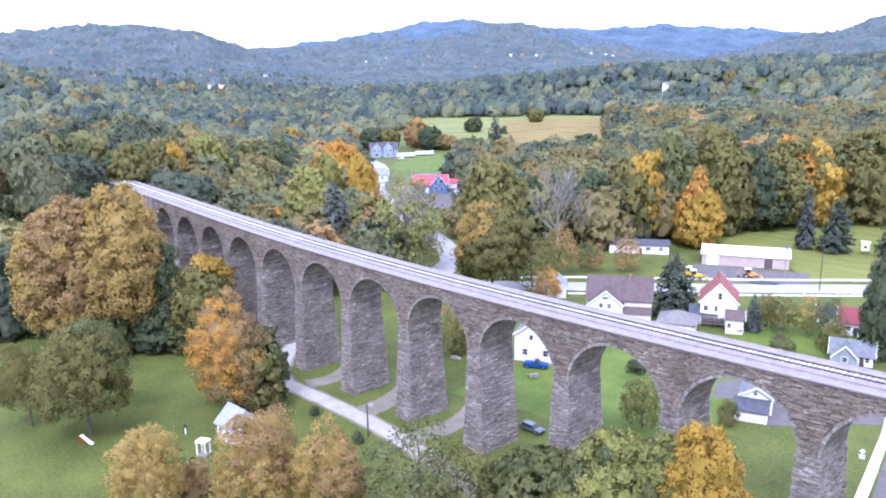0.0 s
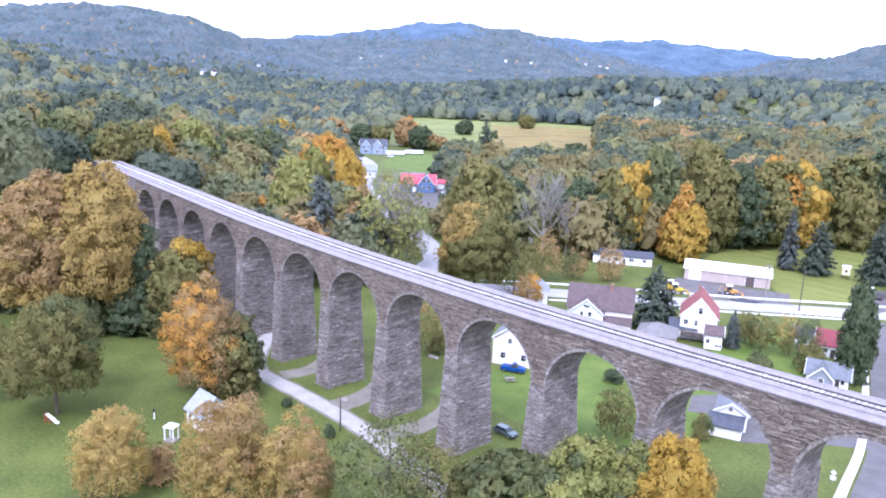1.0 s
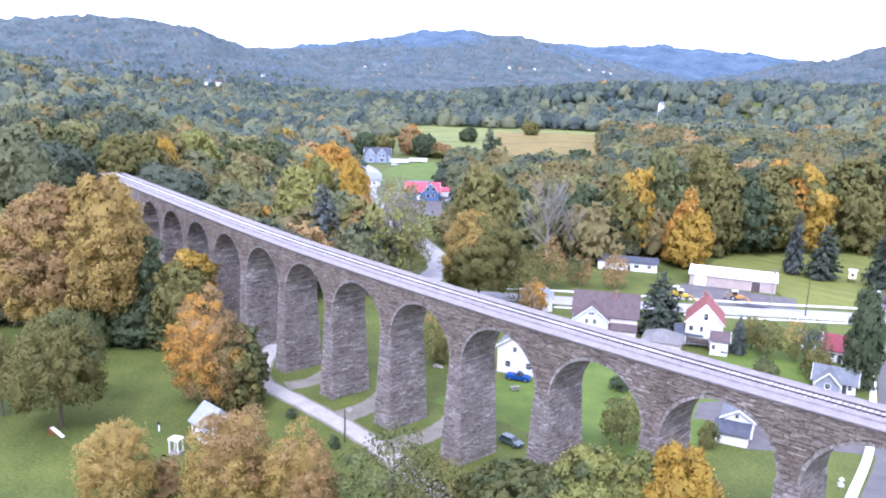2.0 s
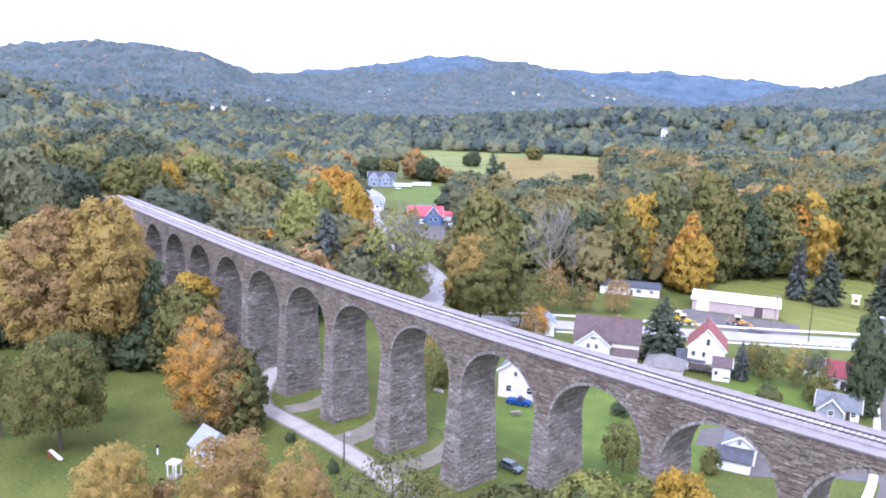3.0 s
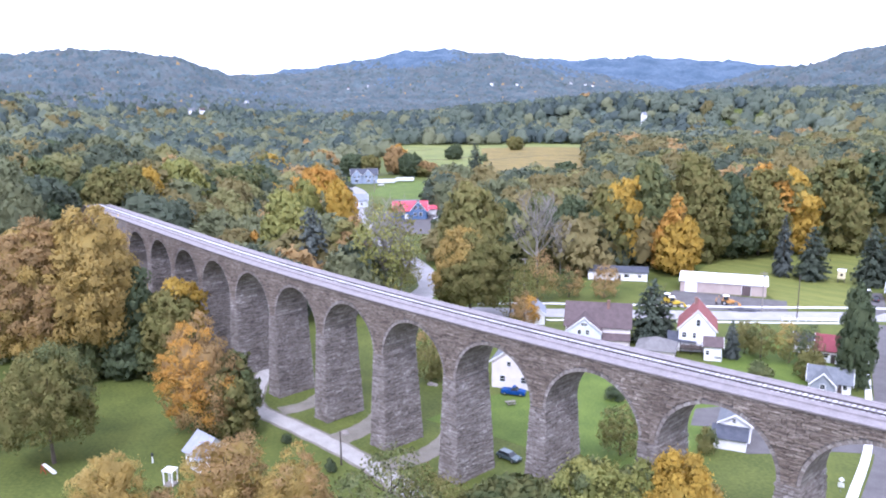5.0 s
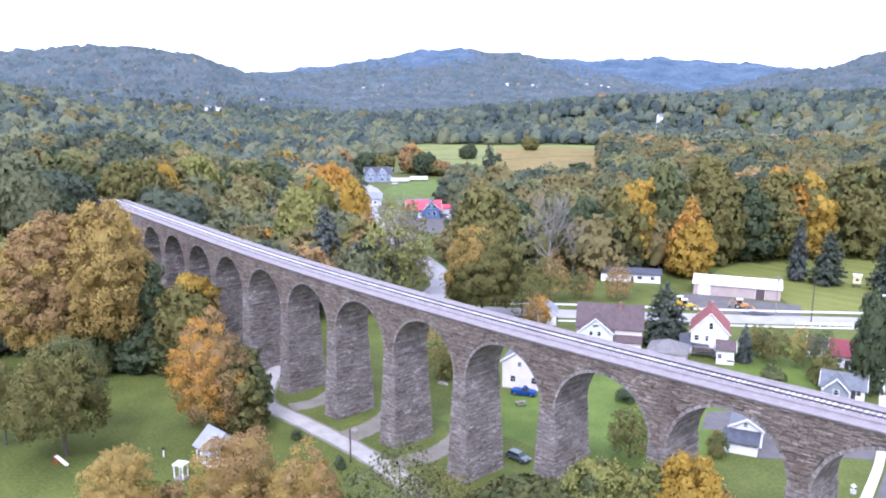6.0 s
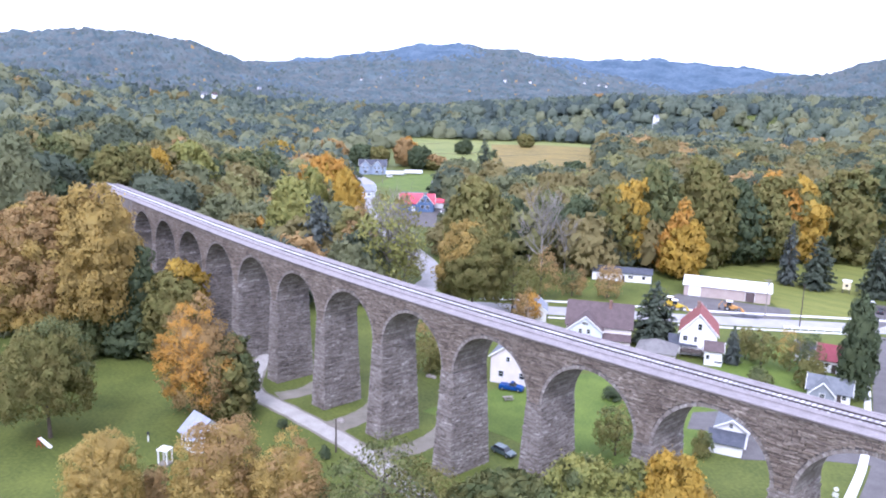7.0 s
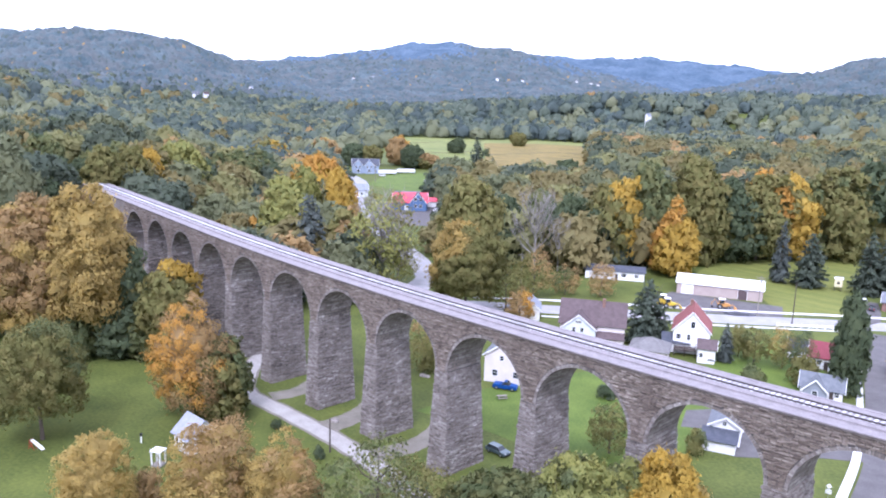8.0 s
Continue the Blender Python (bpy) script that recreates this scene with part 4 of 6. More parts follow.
trailer(-330.0, 285.0, 50, 13)


def backhoe(x, y, turn, paint, label):
    top = tagged(new("backhoe_loader"), label, "digger")
    top.matrix_basis = pose(x, y, 0.06, 0, 0, turn)
    bm = bmesh.new()
    prism(bm, [(-1.6, 0.7), (1.8, 0.7), (1.9, 1.5), (0.3, 1.75), (-1.6, 1.5)], "y", -0.7, 0.7)
    bmesh.ops.bevel(bm, geom=bm.edges[:], offset=0.08, segments=2, affect="EDGES")
    part("body", bm, paint, top)
    bm = bmesh.new()
    box(bm, -1.3, -0.75, 1.6, 0.2, 0.75, 2.75)
    part("cab_glass", bm, GLASS, top)
    bm = bmesh.new()
    box(bm, -1.45, -0.85, 2.75, 0.35, 0.85, 2.95)
    bmesh.ops.bevel(bm, geom=bm.edges[:], offset=0.05, segments=2, affect="EDGES")
    part("cab_roof", bm, WHITE, top)
    for sx, sy in ((-1.4, -0.8), (-1.4, 0.8), (0.25, -0.8), (0.25, 0.8)):
        bm = bmesh.new()
        box(bm, min(sx + 0.05, 0.14), sy - 0.06, 1.5, min(sx + 0.05, 0.14) + 0.1, sy + 0.06, 2.8)
        part("cab_post", bm, paint, top)
    for sx, r in ((-1.0, 0.75), (1.4, 0.5)):
        for sy in (-0.95, 0.95):
            wheel(top, sx, sy, r, 0.4)
    bm = bmesh.new()
    tube(bm, [(1.4, 0, 1.3), (2.6, 0, 1.2), (3.2, 0, 0.6)], [0.15, 0.13, 0.1], 6)
    arm = part("loader_arm", bm, paint, top)
    bm = bmesh.new()
    prism(bm, [(3.0, 0.15), (3.9, 0.1), (3.5, 0.5), (3.1, 0.9)], "y", -1.1, 1.1)
    part("bucket", bm, paint, arm)
    bm = bmesh.new()
    tube(bm, [(-1.5, 0, 1.2), (-2.6, 0, 2.7), (-3.4, 0, 1.4), (-3.2, 0, 0.5)], [0.16, 0.14, 0.12, 0.1], 6)
    boom = part("boom", bm, paint, top)
    bm = bmesh.new()
    prism(bm, [(-3.5, 0.2), (-2.9, 0.2), (-2.8, 0.7), (-3.4, 0.8)], "y", -0.35, 0.35)
    part("bucket", bm, CAR_DARK, boom)


backhoe(-9.6, 133.6, 30, ORANGE_PAINT, "orange and white backhoe loader on the asphalt yard")
backhoe(-24.0, 124.0, 110, YELLOW, "yellow backhoe loader parked by the shed")
backhoe(-20.5, 121.5, 40, YELLOW, "yellow loader parked by the street")


def heap(x, y):
    bm = bmesh.new()
    bmesh.ops.create_icosphere(bm, subdivisions=3, radius=1)
    for v in bm.verts:
        k = 1 + 0.25 * noise.noise(v.co * 2.3)
        v.co = Vector((v.co.x * 4.5 * k, v.co.y * 1.6 * k, max(v.co.z, -0.1) * 0.8 * k))
    tagged(new("asphalt_heap", finish("asphalt_heap", bm, CAR_DARK)), "low dark heap of asphalt on the yard", "heap").matrix_basis = pose(x, y, 0.08, 0, 0, 38)


heap(-3.4, 131.4)


# ---- poles, signs and small yard things ----
def utility_pole(x, y, high, arm=True, turn=30, label="tall grey wooden utility pole"):
    top = tagged(new("utility_pole"), label, "pole")
    z = float(ground_z(x, y))
    top.matrix_basis = pose(x, y, z, 0, 0, turn)
    bm = bmesh.new()
    tube(bm, [(0, 0, -0.3), (0.03, 0, high / 2), (0, 0, high)], [0.17, 0.14, 0.11], 8)
    part("pole", bm, WOOD if arm else DARK_WOOD, top)
    if arm:
        bm = bmesh.new()
        box(bm, -1.1, -0.06, high - 0.7, 1.1, 0.06, high - 0.56)
        a = part("crossarm", bm, WOOD, top)
        for u in (-1.0, -0.45, 0.45, 1.0):
            bm = bmesh.new()
            tube(bm, [(u, 0, high - 0.56), (u, 0, high - 0.38)], [0.05, 0.04], 6)
            part("insulator", bm, CHROME, a)
        bm = bmesh.new()
        tube(bm, [(0.3, 0, high - 2.0), (0.3, 0, high - 1.1)], [0.22, 0.22], 10)
        part("transformer", bm, CHROME, top)


utility_pole(-46.1, -5.9, 8.2, False, label="tall dark wooden pole beside the gravel road")
utility_pole(-8.3, -9.2, 6.2, False, label="short dark wooden pole beside the gravel road")
utility_pole(-65.9, 106.8, 10.5)
utility_pole(0.8, 133.5, 12.0)
utility_pole(11.0, 133.0, 12.5, False)
utility_pole(-300.0, 233.0, 12.0)
utility_pole(50.6, 104.0, 7.0, False)


def slide(x, y):
    top = tagged(new("playground_slide"), "white plastic slide on a red frame on the lawn", "slide")
    top.matrix_basis = pose(x, y, 0, 0, 0, 210) @ Matrix.Scale(0.75, 4)
    bm = bmesh.new()
    prism(bm, [(-1.9, 0.25), (-1.3, 0.3), (1.2, 2.0), (1.5, 2.0), (1.5, 2.1), (1.1, 2.15), (-1.35, 0.45), (-1.9, 0.38)], "y", -0.32, 0.32)
    part("chute", bm, WHITE, top)
    for sy in (-0.36, 0.32):
        bm = bmesh.new()
        prism(bm, [(-1.9, 0.3), (1.2, 2.05), (1.2, 2.3), (-1.9, 0.52)], "y", sy, sy + 0.05)
        part("side_rail", bm, WHITE, top)
    for sy in (-0.4, 0.4):
        bm = bmesh.new()
        tube(bm, [(1.9, sy, -0.1), (1.4, sy, 2.4)], [0.06, 0.06], 6)
        part("leg", bm, RED_PAINT, top)
        bm = bmesh.new()
        tube(bm, [(0.4, sy, -0.1), (1.2, sy, 1.9)], [0.06, 0.06], 6)
        part("leg", bm, RED_PAINT, top)
    for k in range(5):
        bm = bmesh.new()
        z = 0.35 + 0.4 * k
        box(bm, 1.86 - z * 0.2, -0.4, z, 1.96 - z * 0.2, 0.4, z + 0.06)
        part("rung", bm, RED_PAINT, top)


slide(-41.2, -46.6)


# a small black and white post of unknown use; gives no light
def yard_post(x, y):
    top = tagged(new("lawn_post"), "small white post with a dark top on the lawn", "lamp")
    top.matrix_basis = pose(x, y, 0)
    bm = bmesh.new()
    tube(bm, [(0, 0, -0.1), (0, 0, 1.2)], [0.14, 0.12], 8)
    part("post", bm, WHITE, top)
    bm = bmesh.new()
    tube(bm, [(0, 0, 1.2), (0, 0, 1.35), (0, 0, 1.75), (0, 0, 1.9)], [0.12, 0.25, 0.22, 0.05], 8)
    part("lantern", bm, CAR_DARK, top)


yard_post(-32.4, -32.2)


def barrier(x, y, turn):
    top = tagged(new("log_barrier"), "weathered log barrier beside a stone pier", "barrier")
    top.matrix_basis = pose(x, y, 0, 0, 0, turn)
    for z, dy in ((0.95, 0.0), (0.45, 0.05)):
        bm = bmesh.new()
        tube(bm, [(-2.0, dy, z), (0, dy, z + 0.04), (2.0, dy, z)], [0.12, 0.11, 0.1], 7)
        part("rail", bm, WOOD, top)
    for sx in (-1.2, 1.2):
        bm = bmesh.new()
        tube(bm, [(sx, 0.15, -0.2), (sx, 0.15, 1.2)], [0.12, 0.1], 7)
        part("post", bm, WOOD, top)


barrier(-26.6, 1.6, 35)


def sign(x, y):
    top = tagged(new("road_sign"), "white diamond road sign with a striped plate below", "sign")
    top.matrix_basis = pose(x, y, 0, 0, 0, 15) @ Matrix.Scale(0.7, 4)
    bm = bmesh.new()
    tube(bm, [(0, 0, -0.2), (0, 0, 3.4)], [0.05, 0.05], 6)
    part("post", bm, CHROME, top)
    bm = bmesh.new()
    prism(bm, [(0, 2.5), (0.65, 3.15), (0, 3.8), (-0.65, 3.15)], "y", -0.10, -0.06)
    part("diamond", bm, WHITE, top)
    for z in (1.3, 1.7, 2.1):
        bm = bmesh.new()
        box(bm, -0.65, -0.10, z, 0.65, -0.06, z + 0.22)
        part("plate", bm, WHITE, top)


sign(55.7, 41.6)


def yard_box(x, y):
    top = tagged(new("pump_hut"), "small pale yellow hut standing on the mown field", "hut")
    top.matrix_basis = pose(x, y, 0, 0, 0, 19)
    bm = bmesh.new()
    box(bm, -1.2, -1.2, 1.4, 1.2, 1.2, 4.0)
    part("hut", bm, CREAM, top)
    bm = bmesh.new()
    box(bm, -1.4, -1.4, 4.0, 1.4, 1.4, 4.2)
    part("roof", bm, WHITE, top)
    for sx in (-1.0, 1.0):
        for sy in (-1.0, 1.0):
            bm = bmesh.new()
            box(bm, sx - 0.12, sy - 0.12, -0.2, sx + 0.12, sy + 0.12, 1.4)
            part("leg", bm, DARK_WOOD, top)
    bm = bmesh.new()
    box(bm, -0.4, -1.26, 2.3, 0.4, -1.19, 3.1)
    part("window", bm, GLASS, top)


yard_box(3.6, 186.0)


def boulder(x, y, s, seed):
    bm = bmesh.new()
    bmesh.ops.create_icosphere(bm, subdivisions=2, radius=1)
    for v in bm.verts:
        k = 1 + 0.3 * noise.noise(v.co * 1.7 + Vector((seed, 0, 0)))
        v.co = Vector((v.co.x * s * k, v.co.y * s * 0.8 * k, v.co.z * s * 0.55 * k))
    tagged(new("boulder", finish("boulder", bm, STONE)), "rough grey boulder lying on the grass", "boulder", "boulders by the arches").matrix_basis = pose(x, y, 0.15 * s)


boulder(-25.1, 27.5, 0.9, 1)
boulder(-24.0, 27.9, 0.7, 2)
boulder(-27.0, 24.0, 0.6, 3)
boulder(-18.0, -1.2, 0.9, 4)


def bench(x, y):
    top = tagged(new("picnic_table"), "weathered wooden picnic table on the lawn", "picnic table")
    top.matrix_basis = pose(x, y, 0, 0, 0, 60)
    bm = bmesh.new()
    box(bm, -1.0, -0.4, 0.7, 1.0, 0.4, 0.76)
    part("tabletop", bm, WOOD, top)
    for sy in (-0.75, 0.75):
        bm = bmesh.new()
        box(bm, -1.0, sy - 0.14, 0.42, 1.0, sy + 0.14, 0.47)
        part("seat", bm, WOOD, top)
    for sx in (-0.7, 0.7):
        for k in (-1, 1):
            bm = bmesh.new()
            tube(bm, [(sx, 0.7 * k, 0), (sx, 0.2 * k, 0.7)], [0.05, 0.05], 4)
            part("leg", bm, WOOD, top)
        bm = bmesh.new()
        box(bm, sx - 0.04, -0.8, 0.36, sx + 0.04, 0.8, 0.42)
        part("crossbar", bm, WOOD, top)


bench(-5.2, 31.5)


def fence(x0, y0, x1, y1, n, label):
    """A white board fence: posts and two boards."""
    top = tagged(new("fence"), label, "fence")
    for i in range(n + 1):
        t = i / n
        bm = bmesh.new()
        px, py = x0 + (x1 - x0) * t, y0 + (y1 - y0) * t
        box(bm, px - 0.07, py - 0.07, -0.2, px + 0.07, py + 0.07, 1.2)
        part("post", bm, WHITE, top)
    d = Vector((x1 - x0, y1 - y0, 0)).normalized()
    s = Vector((-d.y, d.x, 0)) * 0.03
    for z in (0.45, 0.9):
        bm = bmesh.new()
        a, b = Vector((x0, y0, z)) + s * 3, Vector((x1, y1, z)) + s * 3
        q = [a - s, b - s, b + s, a + s]
        lo, hi = [bm.verts.new(p) for p in q], [bm.verts.new(p + Vector((0, 0, 0.18))) for p in q]
        bm.faces.new(lo[::-1])
        bm.faces.new(hi)
        for k in range(4):
            bm.faces.new((lo[k], lo[(k + 1) % 4], hi[(k + 1) % 4], hi[k]))
        part("board", bm, WHITE, top)


fence(9.0, 128.0, 22.0, 139.0, 8, "low white board fence along the street")


# ---- trees ----
def ico_arrays(level):
    bm = bmesh.new()
    bmesh.ops.create_icosphere(bm, subdivisions=level, radius=1)
    v = np.array([tuple(p.co) for p in bm.verts])
    f = np.array([[q.index for q in g.verts] for g in bm.faces])
    bm.free()
    return v, f


ICO = {k: ico_arrays(k) for k in (2, 3, 4)}


def crown_tufts(seed, tufts, per, leaf, ratio=0.8, low=0.06, core=0.7, level=3, pear=0.14, stray=0.1, split=False, shade=0.3):
    """A crown one unit high and one wide, `ratio` as wide as it is high in truth: leafy tufts on uneven boughs round
    a loose inner mass. With split, the tufts of one side come back as a second set."""
    rng = np.random.default_rng(seed)
    tall = (1 - low) / ratio
    boughs = unit(rng.normal(size=(9, 3)) + np.array([0, 0, 0.25]))
    swell = rng.uniform(0.10, 0.34, 9)

    def reach(d):
        near = np.exp(-((1 - d @ boughs.T) / 0.16) ** 1.0) * swell
        return 0.74 + near.max(1)

    def spot(d, f):
        p = d * (reach(d) * f)[:, None] * np.array([0.5, 0.5, tall / 2])
        p[:, :2] *= (1 - pear * np.clip(d[:, 2:], -0.6, 1))
        return p

    r0 = 1.0 / math.sqrt(tufts) * math.sqrt(max(tall, 0.8))
    d = unit(rng.normal(size=(tufts * 14, 3)))
    d = d[d[:, 2] > -0.8]
    p = spot(d, np.where(rng.uniform(size=len(d)) < 0.8, rng.uniform(0.86, 1.0, len(d)), rng.uniform(0.45, 0.86, len(d))) * (1 - 0.5 * r0))
    # tufts spread evenly, but not regularly: each is the loneliest of a handful of places
    taken, gap = [0], np.sum((p - p[0]) ** 2, 1)
    while len(taken) < tufts:
        some = rng.integers(0, len(p), len(p) // 28)
        taken.append(int(some[np.argmax(gap[some])]))
        gap = np.minimum(gap, np.sum((p - p[taken[-1]]) ** 2, 1))
    p, d = p[taken], d[taken]
    size = r0 * rng.uniform(0.65, 1.2, len(p))
    k = np.repeat(np.arange(len(p)), per)
    t = unit(rng.normal(size=(len(k), 3)) + d[k] * 0.7 + np.array([0, 0, 0.55]))
    far = rng.uniform(0.62, 1.05, len(k))
    far = np.where(rng.uniform(size=len(k)) < stray, far * rng.uniform(1.05, 1.45, len(k)), far)
    wob = 1 + 0.22 * np.sin(t @ rng.normal(size=(3,)) * 5 + k * 1.7)
    c = p[k] + t * (size[k] * far * wob)[:, None] * np.array([1, 1, 0.82])
    n = unit(t + rng.normal(size=t.shape) * 0.7)
    soft = unit(t * 0.72 + d[k] * 0.35 + np.array([0, 0, 0.22]) + rng.normal(size=t.shape) * shade * 0.6)
    v, f = leaf_tris(c, n, leaf, rng)
    lo, hi = np.percentile(c, 1, 0), np.percentile(c, 99, 0)

    def fit_unit(q):
        q = q.copy()
        q[:, :2] = (q[:, :2] - (lo + hi)[:2] / 2) / (hi - lo)[:2]
        q[:, 2] = low + (q[:, 2] - lo[2]) / (hi[2] - lo[2]) * (1 - low)
        return q

    nn = np.repeat(soft, 3, 0)
    other = np.zeros(len(k), bool)
    if split:
        axis = unit(np.array([*rng.normal(size=2), 0.55]))
        lean = d @ axis + rng.normal(size=len(d)) * 0.28
        other = (lean > np.percentile(lean, 68))[k]
    sets = []
    for pick in ((~other, other) if split else (~other,)):
        m = np.repeat(pick, 3)
        sets.append([fit_unit(v[m]), np.arange(m.sum()).reshape(-1, 3), nn[m]])
    if core:
        # the inner mass: the outline of all the tufts, seen from the middle
        u, cf = ICO[level]
        out = np.linalg.norm(spot(u, np.full(len(u), 0.4)), axis=1)
        for q, r in zip(p, size * core):
            along = u @ q
            disc = along ** 2 - q @ q + r * r
            out = np.maximum(out, np.where(disc > 0, along + np.sqrt(np.maximum(disc, 0)), 0))
        cv = u * (out * (1 + rng.uniform(-0.05, 0.05, len(u))))[:, None]
        cf = cf[u[cf].mean(1)[:, 2] > -0.6]
        fn = np.cross(cv[cf[:, 1]] - cv[cf[:, 0]], cv[cf[:, 2]] - cv[cf[:, 0]])
        cn = np.zeros_like(cv)
        for j in range(3):
            np.add.at(cn, cf[:, j], fn)
        used, idx = np.unique(cf, return_inverse=True)
        cn = unit(unit(cn) + u * 0.3 + np.array([0, 0, 0.2]) + rng.normal(size=u.shape) * 0.1)
        sets[0] = [np.concatenate([sets[0][0], fit_unit(cv)[used]]), np.concatenate([sets[0][1], idx.reshape(-1, 3) + len(sets[0][0])]), np.concatenate([sets[0][2], cn[used]])]
    return sets


def crown_spruce(seed, tiers, per, leaf):
    rng = np.random.default_rng(seed)
    cs, ns = [], []
    for k in range(tiers):
        t = (k + 0.5) / tiers
        z, rad = 0.06 + 0.94 * t, 0.5 * (1 - t) ** 0.6 * min(1, 0.55 + 3 * t) + 0.015
        for b in range(max(4, int(9 * (1 - t) + 3))):
            a = rng.uniform(0, math.tau)
            length = rad * rng.uniform(0.7, 1.1)
            m = max(3, int(per * (1 - t) + 2))
            u = rng.uniform(0.15, 1, m)
            p = np.c_[np.cos(a) * length * u, np.sin(a) * length * u, z - 0.10 * u * length * 2 + rng.normal(size=m) * 0.006]
            p[:, :2] += rng.normal(size=(m, 2)) * 0.025
            cs.append(p)
            ns.append(unit(np.c_[np.full(m, np.cos(a) * 0.5), np.full(m, np.sin(a) * 0.5), np.ones(m)] + rng.normal(size=(m, 3)) * 0.45))
    c = np.concatenate(cs)
    v, f = leaf_quads(c, np.concatenate(ns), leaf, rng)
    out = unit(np.c_[c[:, :2] * 2.2, np.full(len(c), 0.45)] + rng.normal(size=c.shape) * 0.25)
    return v, np.concatenate([f[:, [0, 1, 2]], f[:, [0, 2, 3]]]), np.repeat(out, 4, 0)


def limbs_mesh(name, seed, reach, forks, mat, thick=0.022, fine=False):
    """Trunk, limbs and twigs of a tree one unit high."""
    rng = random.Random(seed)
    bm = bmesh.new()
    lean = [(rng.uniform(-0.02, 0.02), rng.uniform(-0.02, 0.02), z) for z in (-0.04, 0.18, 0.42, 0.68, 0.9)]
    lean[0] = (0, 0, -0.04)
    tube(bm, lean, [thick * 1.4, thick, thick * 0.8, thick * 0.5, thick * 0.12], 7)
    for k in range(forks):
        z = rng.uniform(0.2, 0.75)
        a = k * 2.4 + rng.uniform(-0.4, 0.4)
        r = reach * rng.uniform(0.6, 1.0) * (1.15 - z * 0.6)
        tip = (r * math.cos(a), r * math.sin(a), min(z + (rng.uniform(0.28, 0.48) if fine else rng.uniform(0.15, 0.32)), 0.98))
        knee = (tip[0] * 0.5, tip[1] * 0.5, z + (tip[2] - z) * 0.35)
        tube(bm, [(0, 0, z), knee, tip], [thick * 0.5, thick * 0.32, thick * 0.08], 5)
        if fine:
            for j in range(9):
                t = rng.uniform(0.3, 1)
                s = Vector(knee).lerp(Vector(tip), t) if t > 0.5 else Vector((0, 0, z)).lerp(Vector(knee), t * 2)
                e = s + Vector((rng.uniform(-0.16, 0.16), rng.uniform(-0.16, 0.16), rng.uniform(0.05, 0.2)))
                tube(bm, [s, (s + e) / 2 + Vector((0, 0, -0.01)), e], [thick * 0.22, thick * 0.15, thick * 0.07], 3)
    return finish(name, bm, mat)


CROWNS = {}
RATIOS = (0.5, 0.68, 0.9, 1.2)


def crown_mesh(form, k, ratio, split):
    """The crown's mesh, and the mesh of its patch of another colour where it has one."""
    ratio = min(RATIOS, key=lambda r: abs(math.log(r / ratio)))
    key = (form, k, ratio, split)
    if key not in CROWNS:
        seed = 1000 * (1 + ["big", "round", "tall", "sparse", "spruce", "bush", "airy", "loose", "lifted"].index(form)) + 10 * k + RATIOS.index(ratio)
        if form == "spruce":
            sets = [crown_spruce(seed, 30, 44, 0.030)]
        else:
            sets = {
                "big": lambda: crown_tufts(seed, 130, 360, 0.0125, ratio, low=0.2, core=0.6, level=3, split=split, stray=0.14),
                "round": lambda: crown_tufts(seed, 80, 84, 0.031, ratio, low=0.05, core=0.62, split=split, shade=0.2),
                "tall": lambda: crown_tufts(seed, 80, 84, 0.031, ratio, low=0.03, core=0.62, split=split, shade=0.2),
                "sparse": lambda: crown_tufts(seed, 70, 70, 0.0105, ratio, low=0.2, core=0, split=split, stray=0.3),
                "bush": lambda: crown_tufts(seed, 20, 50, 0.040, ratio, low=-0.05, core=0.5, level=2, split=split),
                "loose": lambda: crown_tufts(seed, 110, 190, 0.0095, ratio, low=0.1, core=0.42, split=split, stray=0.25),
                "lifted": lambda: crown_tufts(seed, 110, 190, 0.0105, ratio, low=0.24, core=0.46, split=split, stray=0.25, pear=0.2),
                "airy": lambda: crown_tufts(seed, 44, 70, 0.020, ratio, low=0.12, core=0, split=split, stray=0.3),
            }[form]()
        CROWNS[key] = [soup("crown", v, f, [LEAF["green"]], normals=n) for v, f, n in sets]
    return CROWNS[key]


BRANCHING = {}


def limb_mesh(bare, k):
    key = (bare, k)
    if key not in BRANCHING:
        BRANCHING[key] = limbs_mesh("trunk", 40 + k, 0.5 if bare else 0.36, 30 if bare else 9, PALE_BARK if bare else BARK, 0.017 if bare else 0.02, bare)
    return BRANCHING[key]


TREE_COUNT = [0]


def tree(name, x, y, high, wide, form, leaf, label, second="", category="tree"):
    """A tree of the given height and crown width; `second` is the colour of a smaller leafy part in the same crown."""
    TREE_COUNT[0] += 1
    k = TREE_COUNT[0]
    top = new(name)
    tagged(top, label, category)
    top.matrix_basis = Matrix.Translation((x, y, float(ground_z(x, y)) - 0.05)) @ pose(0, 0, 0, 0, 0, k * 77 % 360) @ Matrix.Diagonal((wide, wide, high, 1))
    if form != "bush":
        t = new("trunk", limb_mesh(form == "bare" or name == "sycamore_tree", k % 4))
        t.parent = top
    if form != "bare":
        meshes = crown_mesh(form, k % 3, wide / high, bool(second))
        for me, shade in zip(meshes, (leaf, second)):
            c = new("crown", me)
            c.parent = top
            c.material_slots[0].link = "OBJECT"
            c.material_slots[0].material = LEAF[shade]
        if second:
            tagged(c, "patch of leaves turned another colour")
    return top


